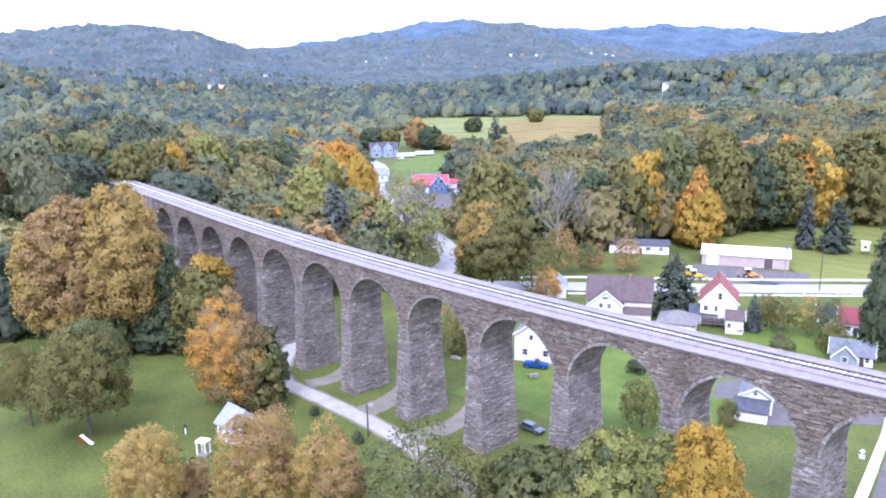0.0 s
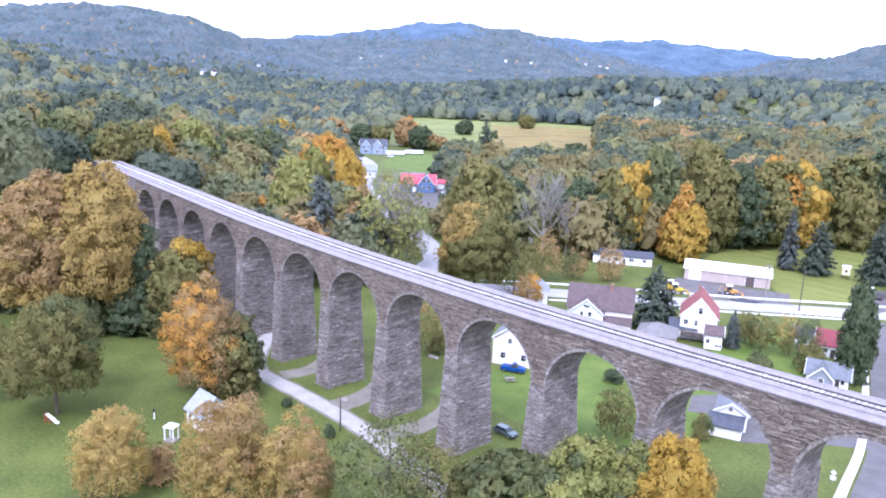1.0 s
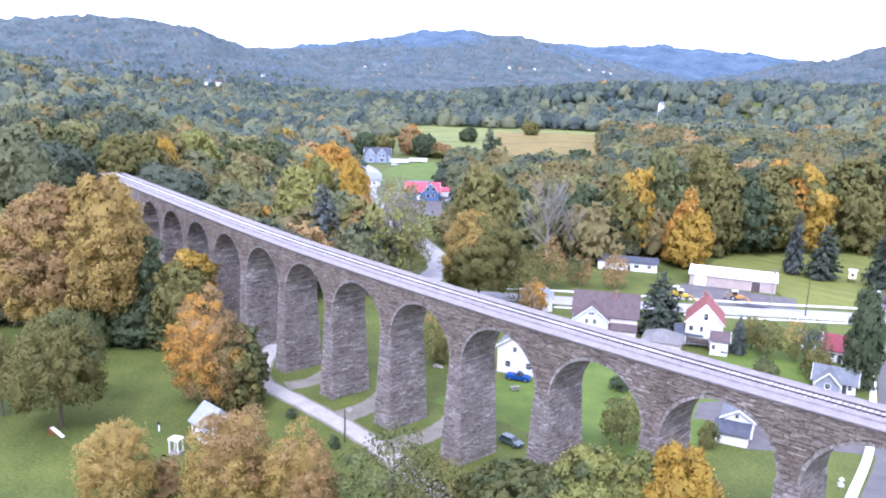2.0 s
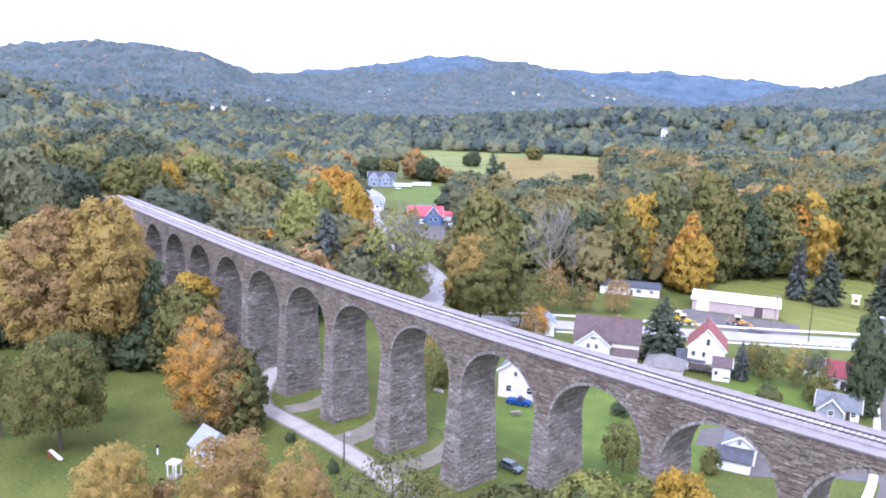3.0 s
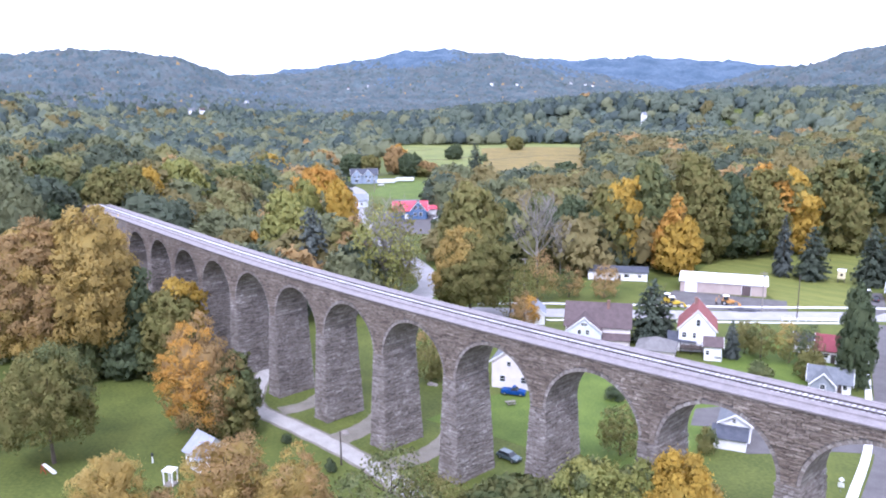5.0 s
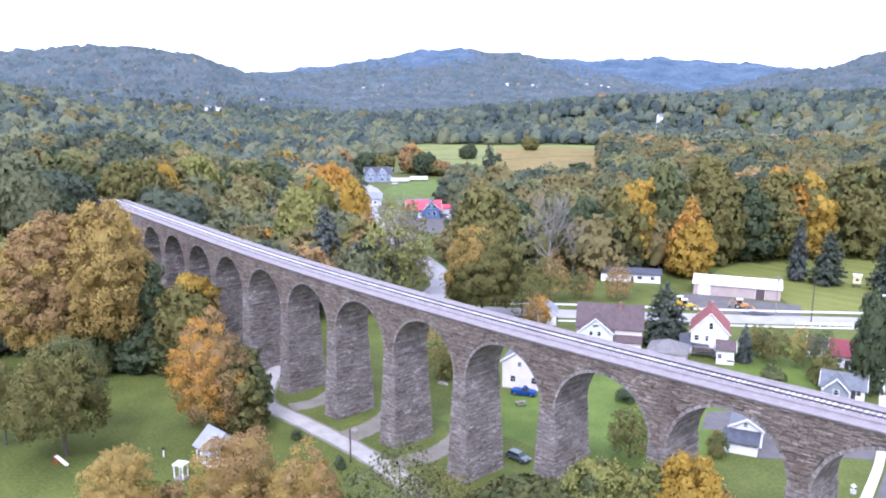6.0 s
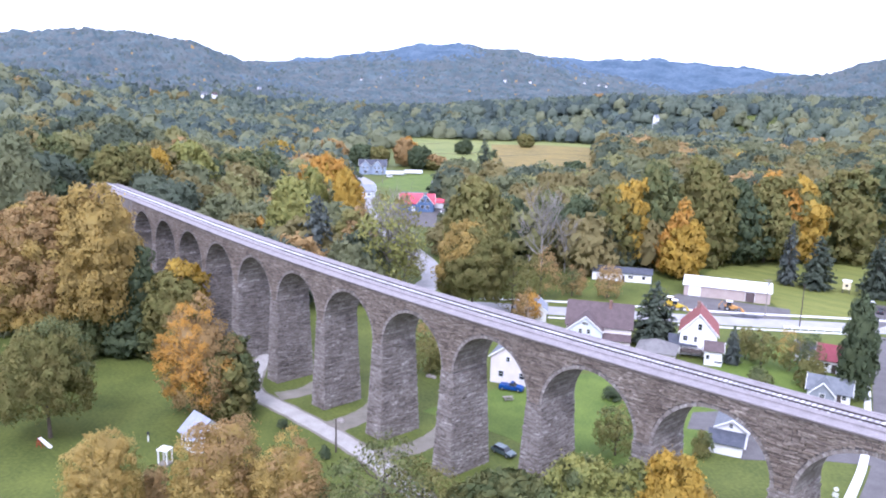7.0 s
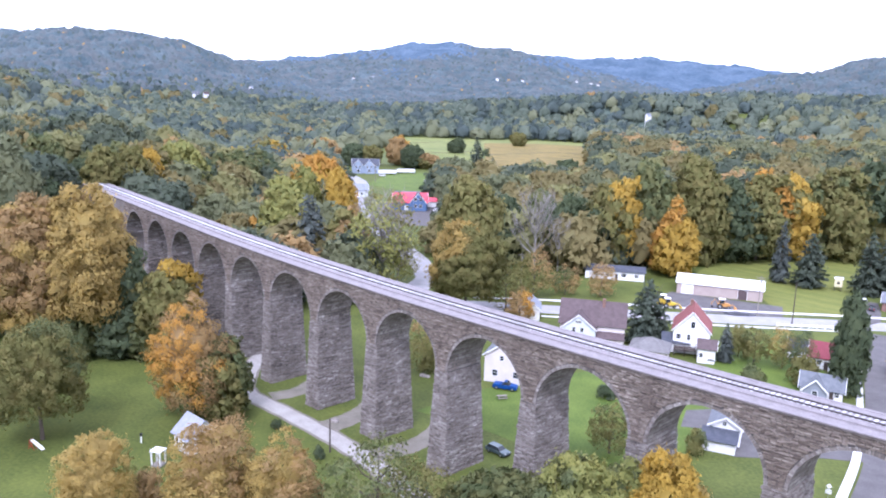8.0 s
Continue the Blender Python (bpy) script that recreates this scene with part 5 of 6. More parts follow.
# ---- trees that stand by themselves ----
tree("cottonwood_tree", -90.8, -33.0, 35.1, 19.3, "big", "tan", "tall cottonwood with fading orange-tan leaves at the lawn's edge", "rust")
tree("cottonwood_tree", -83.6, -23.0, 38.0, 19.7, "big", "tan", "tall cottonwood with fading yellow-brown leaves at the lawn's edge", "rust")
tree("cottonwood_tree", -90.2, -27.5, 28.1, 17.2, "big", "rust", "cottonwood with rusty brown leaves behind the lawn", "tan")
tree("maple_tree", -80.3, -15.3, 24.4, 11.5, "round", "dark", "dark green maple beside the lawn")
tree("maple_tree", -70.7, -9.5, 22.4, 13.0, "round", "olive", "olive and gold maple by the pier", "gold")
tree("maple_tree", -84.4, -25.2, 13.9, 12.6, "round", "green", "green maple at the edge of the lawn", "dark")
tree("maple_tree", -78.9, -17.2, 13.8, 11.8, "round", "dark", "low dark green tree at the edge of the lawn", "green")
tree("maple_tree", -74.2, -12.6, 12.7, 9.6, "round", "green", "green tree leaning by the lawn's edge")
tree("maple_tree", -36.1, -20.9, 22.5, 13.8, "loose", "rust", "maple turning orange above and green below, on the lawn", "orange")
tree("maple_tree", -33.9, -16.7, 15.2, 11.2, "round", "green", "green and olive lower tree beside the orange maple", "olive")
tree("apple_tree", -44.6, -44.6, 20.6, 15.2, "lifted", "olive", "broad olive green tree standing on the lawn", "green")
tree("apple_tree", -56.4, -51.4, 16.0, 9.0, "lifted", "olive", "olive green tree at the side of the lawn")
tree("maple_tree", -10.4, -47.4, 14.4, 10.4, "loose", "tan", "yellow-olive tree in front of the lawn", "lime")
tree("maple_tree", 2.6, -36.2, 16.9, 12.6, "loose", "tan", "tan and rusty brown maple in front of the shed", "rust")
tree("maple_tree", 10.4, -29.9, 15.5, 10.8, "loose", "tan", "orange-brown maple beside the gravel road", "rust")
tree("ash_tree", 19.8, -21.2, 15.5, 15.6, "sparse", "green", "thin half-bare ash over the gravel road")
tree("ash_tree", 23.4, -17.2, 12.6, 12.3, "sparse", "olive", "thin half-bare ash over the gravel road")
tree("maple_tree", 43.2, -11.1, 18.6, 14.0, "big", "lime", "light yellow-green leafy maple below the viaduct", "green")
tree("maple_tree", 48.7, -7.4, 19.3, 9.2, "big", "green", "green maple below the viaduct", "lime")
tree("maple_tree", 54.2, -7.0, 22.6, 10.2, "big", "gold", "golden orange maple below the viaduct", "tan")
tree("maple_tree", 28.0, -6.7, 9.6, 12.7, "round", "green", "green undergrowth tree below the pier")
tree("spruce_tree", -114.1, 58.0, 27.5, 20.2, "spruce", "bluespruce", "broad grey-green spruce behind the viaduct")
tree("maple_tree", -135.7, 63.2, 29.2, 18.8, "round", "lime", "yellow-green tree behind the viaduct")
tree("maple_tree", -210.2, 127.6, 28.3, 26.6, "round", "gold", "broad golden orange maple behind the viaduct", "orange")
tree("maple_tree", -174.8, 97.6, 28.2, 11.7, "round", "lime", "yellow-green maple behind the viaduct", "olive")
tree("maple_tree", -161.9, 105.4, 27.9, 11.5, "round", "gold", "small golden orange maple behind the viaduct")
tree("sycamore_tree", -89.0, 67.2, 29.1, 20.8, "airy", "lime", "yellow-green sycamore with pale lower limbs", "olive")
tree("sycamore_tree", -85.8, 71.4, 18.0, 13.9, "sparse", "olive", "thin sycamore with pale bare limbs")
tree("maple_tree", -106.9, 67.5, 22.5, 14.7, "round", "olive", "olive tree behind the viaduct", "rust")
tree("maple_tree", -144.9, 58.2, 15.2, 14.1, "round", "rust", "low rusty tree behind the viaduct", "orange")
tree("maple_tree", -82.7, 99.6, 33.2, 20.4, "round", "olive", "tall olive tree beside the village")
tree("maple_tree", -51.8, 67.4, 25.6, 19.4, "big", "olive", "brown-olive oak behind the viaduct", "tan")
tree("maple_tree", -94.0, 130.0, 23.0, 16.0, "round", "dark", "dark green tree at the wood's edge")
tree("maple_tree", -87.0, 143.0, 25.0, 17.0, "round", "green", "green tree at the wood's edge", "dark")
tree("maple_tree", -76.5, 144.6, 24.0, 15.0, "round", "dark", "dark green tree behind the bare tree")
tree("maple_tree", -68.0, 150.0, 21.0, 14.0, "round", "dark", "dark green tree behind the bare tree")
tree("bare_tree", -74.7, 123.7, 27.4, 19.4, "bare", "green", "bare grey tree at the wood's edge")
tree("bare_tree", -69.6, 130.5, 18.0, 11.7, "bare", "green", "smaller bare grey tree at the wood's edge")
tree("oak_tree", -64.5, 154.8, 30.8, 18.2, "tall", "olive", "tall oak with yellow-olive leaves", "gold")
tree("maple_tree", -42.1, 160.1, 24.6, 15.3, "tall", "gold", "bright golden maple standing alone", "orange")
tree("oak_tree", -50.0, 187.0, 37.7, 24.3, "round", "olive", "tall olive oak at the wood's edge")
tree("oak_tree", -61.8, 171.0, 36.3, 21.5, "round", "green", "green oak at the wood's edge")
tree("oak_tree", -41.7, 198.4, 30.5, 20.3, "round", "dark", "dark green oak at the wood's edge")
tree("oak_tree", -35.8, 209.7, 32.6, 23.1, "round", "olive", "olive and orange oak at the wood's edge", "orange")
tree("oak_tree", -29.7, 221.3, 31.4, 21.3, "round", "gold", "golden brown oak at the wood's edge", "olive")
tree("oak_tree", -21.1, 238.3, 34.7, 27.0, "round", "olive", "olive oak at the wood's edge", "green")
tree("oak_tree", -8.4, 257.5, 36.0, 30.6, "round", "olive", "olive oak at the wood's edge", "dark")
tree("oak_tree", 0.5, 269.7, 37.4, 31.4, "round", "green", "green oak at the wood's edge")
tree("oak_tree", -15.7, 247.4, 30.2, 22.5, "round", "dark", "dark green oak at the wood's edge")
tree("spruce_tree", -13.6, 180.6, 21.3, 8.2, "spruce", "bluespruce", "slim grey spruce on the mown field")
tree("spruce_tree", -5.0, 183.0, 18.1, 13.6, "spruce", "spruce", "dark spruce on the mown field")
tree("spruce_tree", 12.0, 187.4, 19.7, 12.3, "spruce", "spruce", "dark spruce beside the bungalow")
tree("spruce_tree", 16.5, 193.2, 22.5, 14.5, "spruce", "spruce", "dark spruce beside the bungalow")
tree("maple_tree", -215.1, 60.8, 23.0, 20.7, "round", "lime", "tall light green maple behind the viaduct")
tree("maple_tree", -197.4, 41.5, 20.0, 10.4, "tall", "gold", "narrow golden maple behind the viaduct")
tree("maple_tree", -185.6, 28.0, 21.0, 17.2, "round", "olive", "olive oak behind the viaduct", "green")
tree("maple_tree", -179.0, 17.4, 19.0, 13.8, "round", "olive", "brown-olive oak at the end of the viaduct")
tree("maple_tree", -253.1, 105.3, 21.0, 25.4, "round", "green", "broad green maple behind the viaduct")
tree("maple_tree", -220.0, 73.6, 19.0, 14.1, "round", "dark", "dark green maple behind the viaduct")
tree("maple_tree", -290.1, 141.7, 21.0, 26.7, "round", "dark", "dark green maple behind the viaduct", "green")
tree("maple_tree", -400.6, 218.0, 20.0, 25.5, "round", "gold", "golden brown oak in the woods", "olive")
tree("maple_tree", -410.8, 271.9, 19.0, 25.4, "round", "rust", "rusty oak in the woods", "gold")
tree("maple_tree", -370.2, 170.6, 18.0, 21.0, "round", "tan", "tan oak in the woods", "gold")
tree("maple_tree", -215.8, 77.5, 14.0, 10.0, "round", "gold", "small golden orange tree behind the viaduct", "orange")
tree("maple_tree", -303.4, 42.6, 19.0, 13.6, "round", "dark", "dark tree above the woods")
tree("spruce_tree", -7.4, 88.3, 16.3, 14.5, "spruce", "spruce", "dark spruce between the houses")
tree("cypress_tree", 40.3, 91.1, 21.8, 7.2, "tall", "dark", "tall dark green cypress beside the side street")
tree("maple_tree", -38.2, 74.5, 9.5, 7.6, "airy", "rust", "small rusty tree by the street", "orange")
tree("maple_tree", -49.0, 108.2, 9.4, 8.0, "airy", "rust", "small rusty tree on the lawn", "green")
tree("maple_tree", -40.8, 115.5, 10.4, 8.1, "airy", "rust", "small brown tree before the long white house")
tree("maple_tree", -52.9, 97.8, 15.0, 10.6, "airy", "olive", "olive brown tree by the street", "rust")
tree("maple_tree", -47.9, 79.5, 14.9, 11.1, "airy", "olive", "olive tree by the street")
tree("spruce_tree", 13.3, 89.8, 9.6, 5.1, "spruce", "bluespruce", "small blue-grey spruce in a garden")
tree("maple_tree", 18.3, 94.7, 8.5, 7.0, "airy", "olive", "bushy olive green tree in a garden", "green")
tree("maple_tree", 24.5, 96.2, 9.5, 6.5, "airy", "olive", "bushy light olive tree in a garden", "tan")
tree("maple_tree", 13.9, 95.5, 8.0, 6.5, "airy", "olive", "bushy yellowing tree in a garden")
tree("shrub", 25.1, 80.3, 4.6, 5.3, "bush", "green", "round green garden shrub", category="shrub")
tree("shrub", 32.3, 89.0, 6.6, 6.1, "bush", "olive", "rounded olive green garden shrub", category="shrub")
tree("maple_tree", 30.4, 92.1, 11.4, 5.4, "airy", "green", "green garden tree beside the red-roofed house", "dark")
tree("maple_tree", 45.4, 112.0, 9.5, 6.4, "round", "orange", "orange tree at the street corner", "rust")
tree("shrub", 23.7, 27.9, 9.3, 7.4, "airy", "olive", "olive green bushy tree below the arch", "green", category="shrub")
tree("shrub", 8.2, 49.1, 2.8, 4.3, "bush", "dark", "small dark shrub on the grass", category="shrub")
tree("shrub", 9.1, 58.4, 3.9, 4.5, "bush", "dark", "small dark shrub on the grass", category="shrub")
tree("shrub", 33.6, 39.6, 4.6, 3.8, "bush", "olive", "olive shrub beside the garage", "green", category="shrub")
tree("shrub", -26.1, 30.1, 5.0, 3.8, "bush", "olive", "shrub below the arch", category="shrub")
tree("maple_tree", -26.9, 29.1, 12.2, 8.8, "airy", "olive", "olive brown tree seen through the arch", "rust")
tree("shrub", -22.6, -11.1, 1.8, 1.9, "bush", "dark", "small dark shrub on the lawn", category="shrub")
tree("shrub", -7.6, -11.9, 2.3, 2.0, "bush", "dark", "small dark shrub by the road", category="shrub")
tree("shrub", -11.9, -39.9, 5.5, 5.6, "bush", "rust", "rusty shrub beside the shed", category="shrub")
tree("spruce_tree", -250.8, 275.6, 31.5, 17.0, "spruce", "spruce", "tall dark spruce near the marsh")
tree("spruce_tree", -241.7, 280.2, 19.7, 12.0, "spruce", "spruce", "dark spruce near the marsh")
tree("maple_tree", -376.8, 317.0, 22.1, 17.6, "round", "rust", "rusty tree in the village", "orange")
tree("maple_tree", -355.6, 313.2, 17.2, 17.0, "round", "dark", "green tree in the village")
tree("maple_tree", -244.4, 250.3, 15.5, 20.3, "round", "dark", "green tree in the village")
tree("maple_tree", -207.4, 311.3, 18.9, 17.7, "round", "dark", "dark round tree at the marsh's edge")
tree("shrub", -439.5, 442.2, 13.9, 14.9, "round", "dark", "dark bushy tree on the wet meadow", category="shrub")
tree("shrub", -472.7, 568.7, 14.1, 15.9, "round", "olive", "brown-olive bush at the far edge of the marsh", category="shrub")
tree("shrub", -401.1, 443.2, 7.2, 7.2, "bush", "dark", "small dark bush on the marsh", category="shrub")
tree("maple_tree", -346.3, 322.2, 11.2, 18.7, "round", "olive", "olive tree beside the meadow", "rust")
tree("maple_tree", -387.1, 297.0, 14.9, 17.4, "round", "olive", "olive tree in the village")
tree("maple_tree", -393.2, 285.2, 16.5, 17.4, "round", "dark", "dark green tree in the village")
tree("maple_tree", -205.7, 289.6, 11.1, 15.0, "round", "gold", "golden tree at the marsh's edge")
tree("maple_tree", -222.9, 285.8, 12.3, 15.6, "round", "lime", "yellow-green tree at the marsh's edge")
tree("maple_tree", -182.5, 2.5, 12.0, 11.0, "round", "dark", "dark leafy tree on the bank beside the track")
tree("maple_tree", -191.0, 2.0, 16.0, 13.0, "round", "green", "dark leafy tree on the bank beside the track")
tree("maple_tree", -200.0, 1.0, 17.0, 13.0, "round", "dark", "dark leafy tree on the bank beside the track")
tree("maple_tree", -211.0, 0.0, 14.0, 12.0, "round", "dark", "dark leafy tree on the bank beside the track")
tree("maple_tree", -222.0, 1.0, 14.0, 12.0, "round", "green", "dark leafy tree on the bank beside the track")
tree("maple_tree", -233.0, 2.0, 14.0, 12.0, "round", "dark", "dark leafy tree on the bank beside the track")
tree("maple_tree", -163.0, -7.0, 11.0, 11.0, "round", "dark", "dark leafy tree on the bank beside the track")
tree("maple_tree", -170.0, -4.0, 11.0, 11.0, "round", "green", "dark leafy tree on the bank beside the track")
tree("maple_tree", -176.0, -6.0, 12.0, 12.0, "round", "dark", "dark leafy tree on the bank beside the track")
tree("maple_tree", -188.0, -9.0, 13.0, 13.0, "round", "green", "dark leafy tree on the bank beside the track")
tree("maple_tree", -200.0, -11.0, 14.0, 13.0, "round", "dark", "dark leafy tree on the bank beside the track")
tree("maple_tree", -214.0, -13.0, 14.0, 13.0, "round", "green", "dark leafy tree on the bank beside the track")
tree("maple_tree", -228.0, -12.0, 14.0, 13.0, "round", "dark", "dark leafy tree on the bank beside the track")
tree("maple_tree", -184.5, 13.0, 12.0, 10.0, "round", "dark", "dark leafy tree on the bank beside the track")
tree("maple_tree", -192.0, 19.0, 14.0, 12.0, "round", "green", "dark leafy tree on the bank beside the track")
tree("maple_tree", -245.0, 2.0, 14.0, 12.0, "round", "green", "dark leafy tree on the bank beside the track")
tree("maple_tree", -257.0, 4.0, 14.0, 12.0, "round", "dark", "dark leafy tree on the bank beside the track")


# ---- woods: far more trees than one could count ----
def inside(x, y, poly):
    hit = np.zeros(len(x), bool)
    for (ax, ay), (bx, by) in zip(poly, poly[1:] + poly[:1]):
        cross = ((ay > y) != (by > y)) & (x < (bx - ax) * (y - ay) / (by - ay + 1e-12) + ax)
        hit ^= cross
    return hit


CLEAR = [
    [(-62, 40), (-105, 85), (-140, 118), (-85, 122), (-62, 140), (-50, 190), (-60, 232), (-10, 290), (60, 290), (160, 140), (160, -160), (-75, -160), (-75, -10)],
    [(-62, 40), (-161, 103), (-280, 186), (-413, 282), (-514, 397), (-510, 517), (-352, 365), (-279, 273), (-139, 138)],
    [(-585, 453), (-466, 428), (-243, 253), (-197, 329), (-277, 441), (-463, 695), (-524, 662), (-563, 613), (-625, 558), (-675, 476)],
]


def woods(name, label, place, templates, leaves, sizes, mats_weight, seed, lift=0.2):
    rng = np.random.default_rng(seed)
    x, y = place
    z = ground_z(x, y)
    verts, faces, which, norms, base = [], [], [], [], 0
    templates = [(a, b, unit(c + np.array([0, 0, lift]))) for a, b, c in templates]
    mats = [LEAF[k] for k in leaves]
    for i in range(len(x)):
        tv, tf, tn = templates[rng.integers(len(templates))]
        h, w = sizes(x[i], y[i], rng)
        a = rng.uniform(0, math.tau)
        c, s = math.cos(a), math.sin(a)
        p = tv * np.array([w, w, h])
        p = np.c_[p[:, 0] * c - p[:, 1] * s + x[i], p[:, 0] * s + p[:, 1] * c + y[i], p[:, 2] + z[i] - 0.03 * h]
        verts.append(p)
        norms.append(np.c_[tn[:, 0] * c - tn[:, 1] * s, tn[:, 0] * s + tn[:, 1] * c, tn[:, 2]])
        faces.append(tf + base)
        wt_ = mats_weight(x[i], y[i])
        which.append(np.full(len(tf), rng.choice(len(mats), p=wt_)))
        base += len(p)
    me = soup(name, np.concatenate(verts), np.concatenate(faces), mats, np.concatenate(which), np.concatenate(norms))
    return tagged(new(name, me), label, "woods", kind="stuff")


def scatter(seed, n, r0, r1, a0, a1, power):
    """Places between two distances and two bearings, denser near when power is over one."""
    rng = np.random.default_rng(seed)
    r = r0 + (r1 - r0) * rng.uniform(0, 1, n) ** power
    a = np.radians(rng.uniform(a0, a1, n))
    return EYE_PLAN[0] - np.sin(a) * r, EYE_PLAN[1] + np.cos(a) * r


def within(place, near, east):
    """Of these places, those nearer than `near`, or nearer than `east` on the eastern side."""
    x, y = place
    turn = np.degrees(np.arctan2(EYE_PLAN[0] - x, y - EYE_PLAN[1]))
    return np.hypot(x - EYE_PLAN[0], y - EYE_PLAN[1]) < np.where(turn < 47, east, near)


def keep(x, y, least, inner=None):
    """Leaves out clearings, the viaduct, and trees that stand too close to one another."""
    ok = np.ones(len(x), bool)
    if inner is not None:
        ok &= within((x, y), 500, 850) == inner
    for poly in CLEAR:
        ok &= ~inside(x, y, poly)
    line = np.array([bow(v) for v in x])
    ok &= ~((x > -206) & (x < 160) & (y - line > -11) & (y - line < 11.5))
    x, y = x[ok], y[ok]
    cell, out = {}, []
    for i in range(len(x)):
        d = least(x[i], y[i])
        g = (int(x[i] // 12), int(y[i] // 12))
        near = [j for a in (-1, 0, 1) for b in (-1, 0, 1) for j in cell.get((g[0] + a, g[1] + b), ())]
        if all((x[i] - x[j]) ** 2 + (y[i] - y[j]) ** 2 > d * d for j in near):
            cell.setdefault(g, []).append(i)
            out.append(i)
    return x[out], y[out]


def weights(x, y):
    v = math.sin(x / 37 + 1) + math.cos(y / 29) + 0.7 * math.sin((x + y) / 61)
    w = np.array([0.36, 0.22, 0.11, 0.27, 0.010, 0.004, 0.026])
    turn = math.degrees(math.atan2(95 - x, y + 83))
    if 50 < turn < 66 and math.hypot(x - 95, y + 83) > 300:
        w = np.array([0.24, 0.20, 0.14, 0.24, 0.07, 0.04, 0.07])
    elif x < -150 and y < 150:
        w = np.array([0.36, 0.42, 0.08, 0.13, 0.0, 0.0, 0.01])
    elif v > 0.7 and math.hypot(x - 95, y + 83) < 480:
        w = np.array([0.27, 0.16, 0.11, 0.40, 0.015, 0.005, 0.04])
    return w / w.sum()


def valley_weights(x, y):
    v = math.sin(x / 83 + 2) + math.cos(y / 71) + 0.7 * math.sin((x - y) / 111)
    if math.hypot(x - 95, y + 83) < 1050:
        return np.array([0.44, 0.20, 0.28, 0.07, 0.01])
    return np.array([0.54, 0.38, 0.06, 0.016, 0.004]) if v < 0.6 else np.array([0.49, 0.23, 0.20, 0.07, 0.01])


MIX = ["wood_green", "wood_dark", "wood_lime", "wood_olive", "gold", "orange", "rust"]
MID = [crown_tufts(900 + k, 44, 26, 0.043, 1.0, low=0.0, core=0.72, level=2, shade=0.1)[0] for k in range(8)]
FAR = [crown_tufts(930 + k, 34, 18, 0.050, 1.0, low=0.0, core=0.74, level=2, shade=0.1)[0] for k in range(8)]
woods("woods", "mixed autumn woods of green, olive and gold trees", keep(*scatter(5, 3300, 215, 430, 4, 90, 1.0), lambda x, y: 11.5), MID, MIX,
      lambda x, y, r: (r.uniform(14, 21), r.uniform(15, 23)), weights, 11)
woods("woods", "mixed autumn woods of green, olive and gold trees", keep(*scatter(8, 6000, 425, 860, 8, 87, 1.0), lambda x, y: 12.0, True), FAR, MIX,
      lambda x, y, r: (r.uniform(14, 22), r.uniform(17, 27)), weights, 15)
LOW = [crown_tufts(950 + k, 18, 9, 0.078, 1.0, low=0.0, core=0.8, level=2, shade=0.1)[0] for k in range(8)]
woods("valley_woods", "dense mixed woods with haze-paled leaves across the valley floor", keep(*scatter(6, 8600, 480, 1600, 10, 84, 1.15), lambda x, y: 11.5, False), LOW, ["valley", "valleydark", "valleylight", "wood_olive", "rust"],
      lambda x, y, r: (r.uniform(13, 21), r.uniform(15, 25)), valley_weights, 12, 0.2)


def canopy(name, label, r0, r1, a0, a1, cols, ratio, high, seed):
    """An unbroken canopy over far hillsides: one bump to each tree, laid over the slope of the ground."""
    rng = np.random.default_rng(seed)
    rows = int(math.log(r1 / r0) / math.log(ratio)) + 1
    r = r0 * ratio ** np.arange(rows)[:, None] * (1 + rng.uniform(-0.3, 0.3, (rows, cols)) * (ratio - 1))
    a = np.radians(np.linspace(a0, a1, cols)[None, :] + rng.uniform(-0.35, 0.35, (rows, cols)) * (a1 - a0) / cols)
    x, y = EYE_PLAN[0] - np.sin(a) * r, EYE_PLAN[1] + np.cos(a) * r
    tall = rng.uniform(0.0, 1.0, (rows, cols))
    tall = (tall + np.roll(tall, 1, 0) + np.roll(tall, 1, 1) + np.roll(tall, (1, 1), (0, 1))) / 4
    tall = np.clip((tall - 0.2) / 0.6, 0, 1) * high
    tall[0] = tall[-1] = -12
    tall[:, 0] = tall[:, -1] = -12
    z = ground_z(x, y) + 7 + tall
    i = np.arange((rows - 1) * cols).reshape(rows - 1, cols)[:, :-1].ravel()
    f = np.stack([i, i + 1, i + cols + 1, i + cols], 1)
    # painted haze: bluer towards the far ridge; a little dark green and rust nearer
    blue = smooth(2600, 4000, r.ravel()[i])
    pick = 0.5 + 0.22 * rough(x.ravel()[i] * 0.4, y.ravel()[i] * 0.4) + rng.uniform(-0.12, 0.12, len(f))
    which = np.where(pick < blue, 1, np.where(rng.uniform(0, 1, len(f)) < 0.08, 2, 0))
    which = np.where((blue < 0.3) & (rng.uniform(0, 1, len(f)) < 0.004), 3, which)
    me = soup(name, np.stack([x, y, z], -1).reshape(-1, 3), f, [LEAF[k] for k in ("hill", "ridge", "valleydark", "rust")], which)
    me.polygons.foreach_set("use_smooth", np.ones(len(f), bool))
    return tagged(new(name, me), label, "woods", kind="stuff")


canopy("hill_woods", "wooded hillsides of green and turning trees under a ridge painted haze-blue", 1440, 4750, 8, 88, 560, 1.0046, 15.0, 13)


# ---- stonework: every block of the facing stands proud of the joints ----
def courses(z0, z1, rng):
    z = z0
    while z < z1 - 0.15:
        h = min(rng.choice((0.15, 0.18, 0.21, 0.26, 0.36)) * rng.uniform(0.9, 1.1), z1 - z)
        yield z, z + h
        z += h


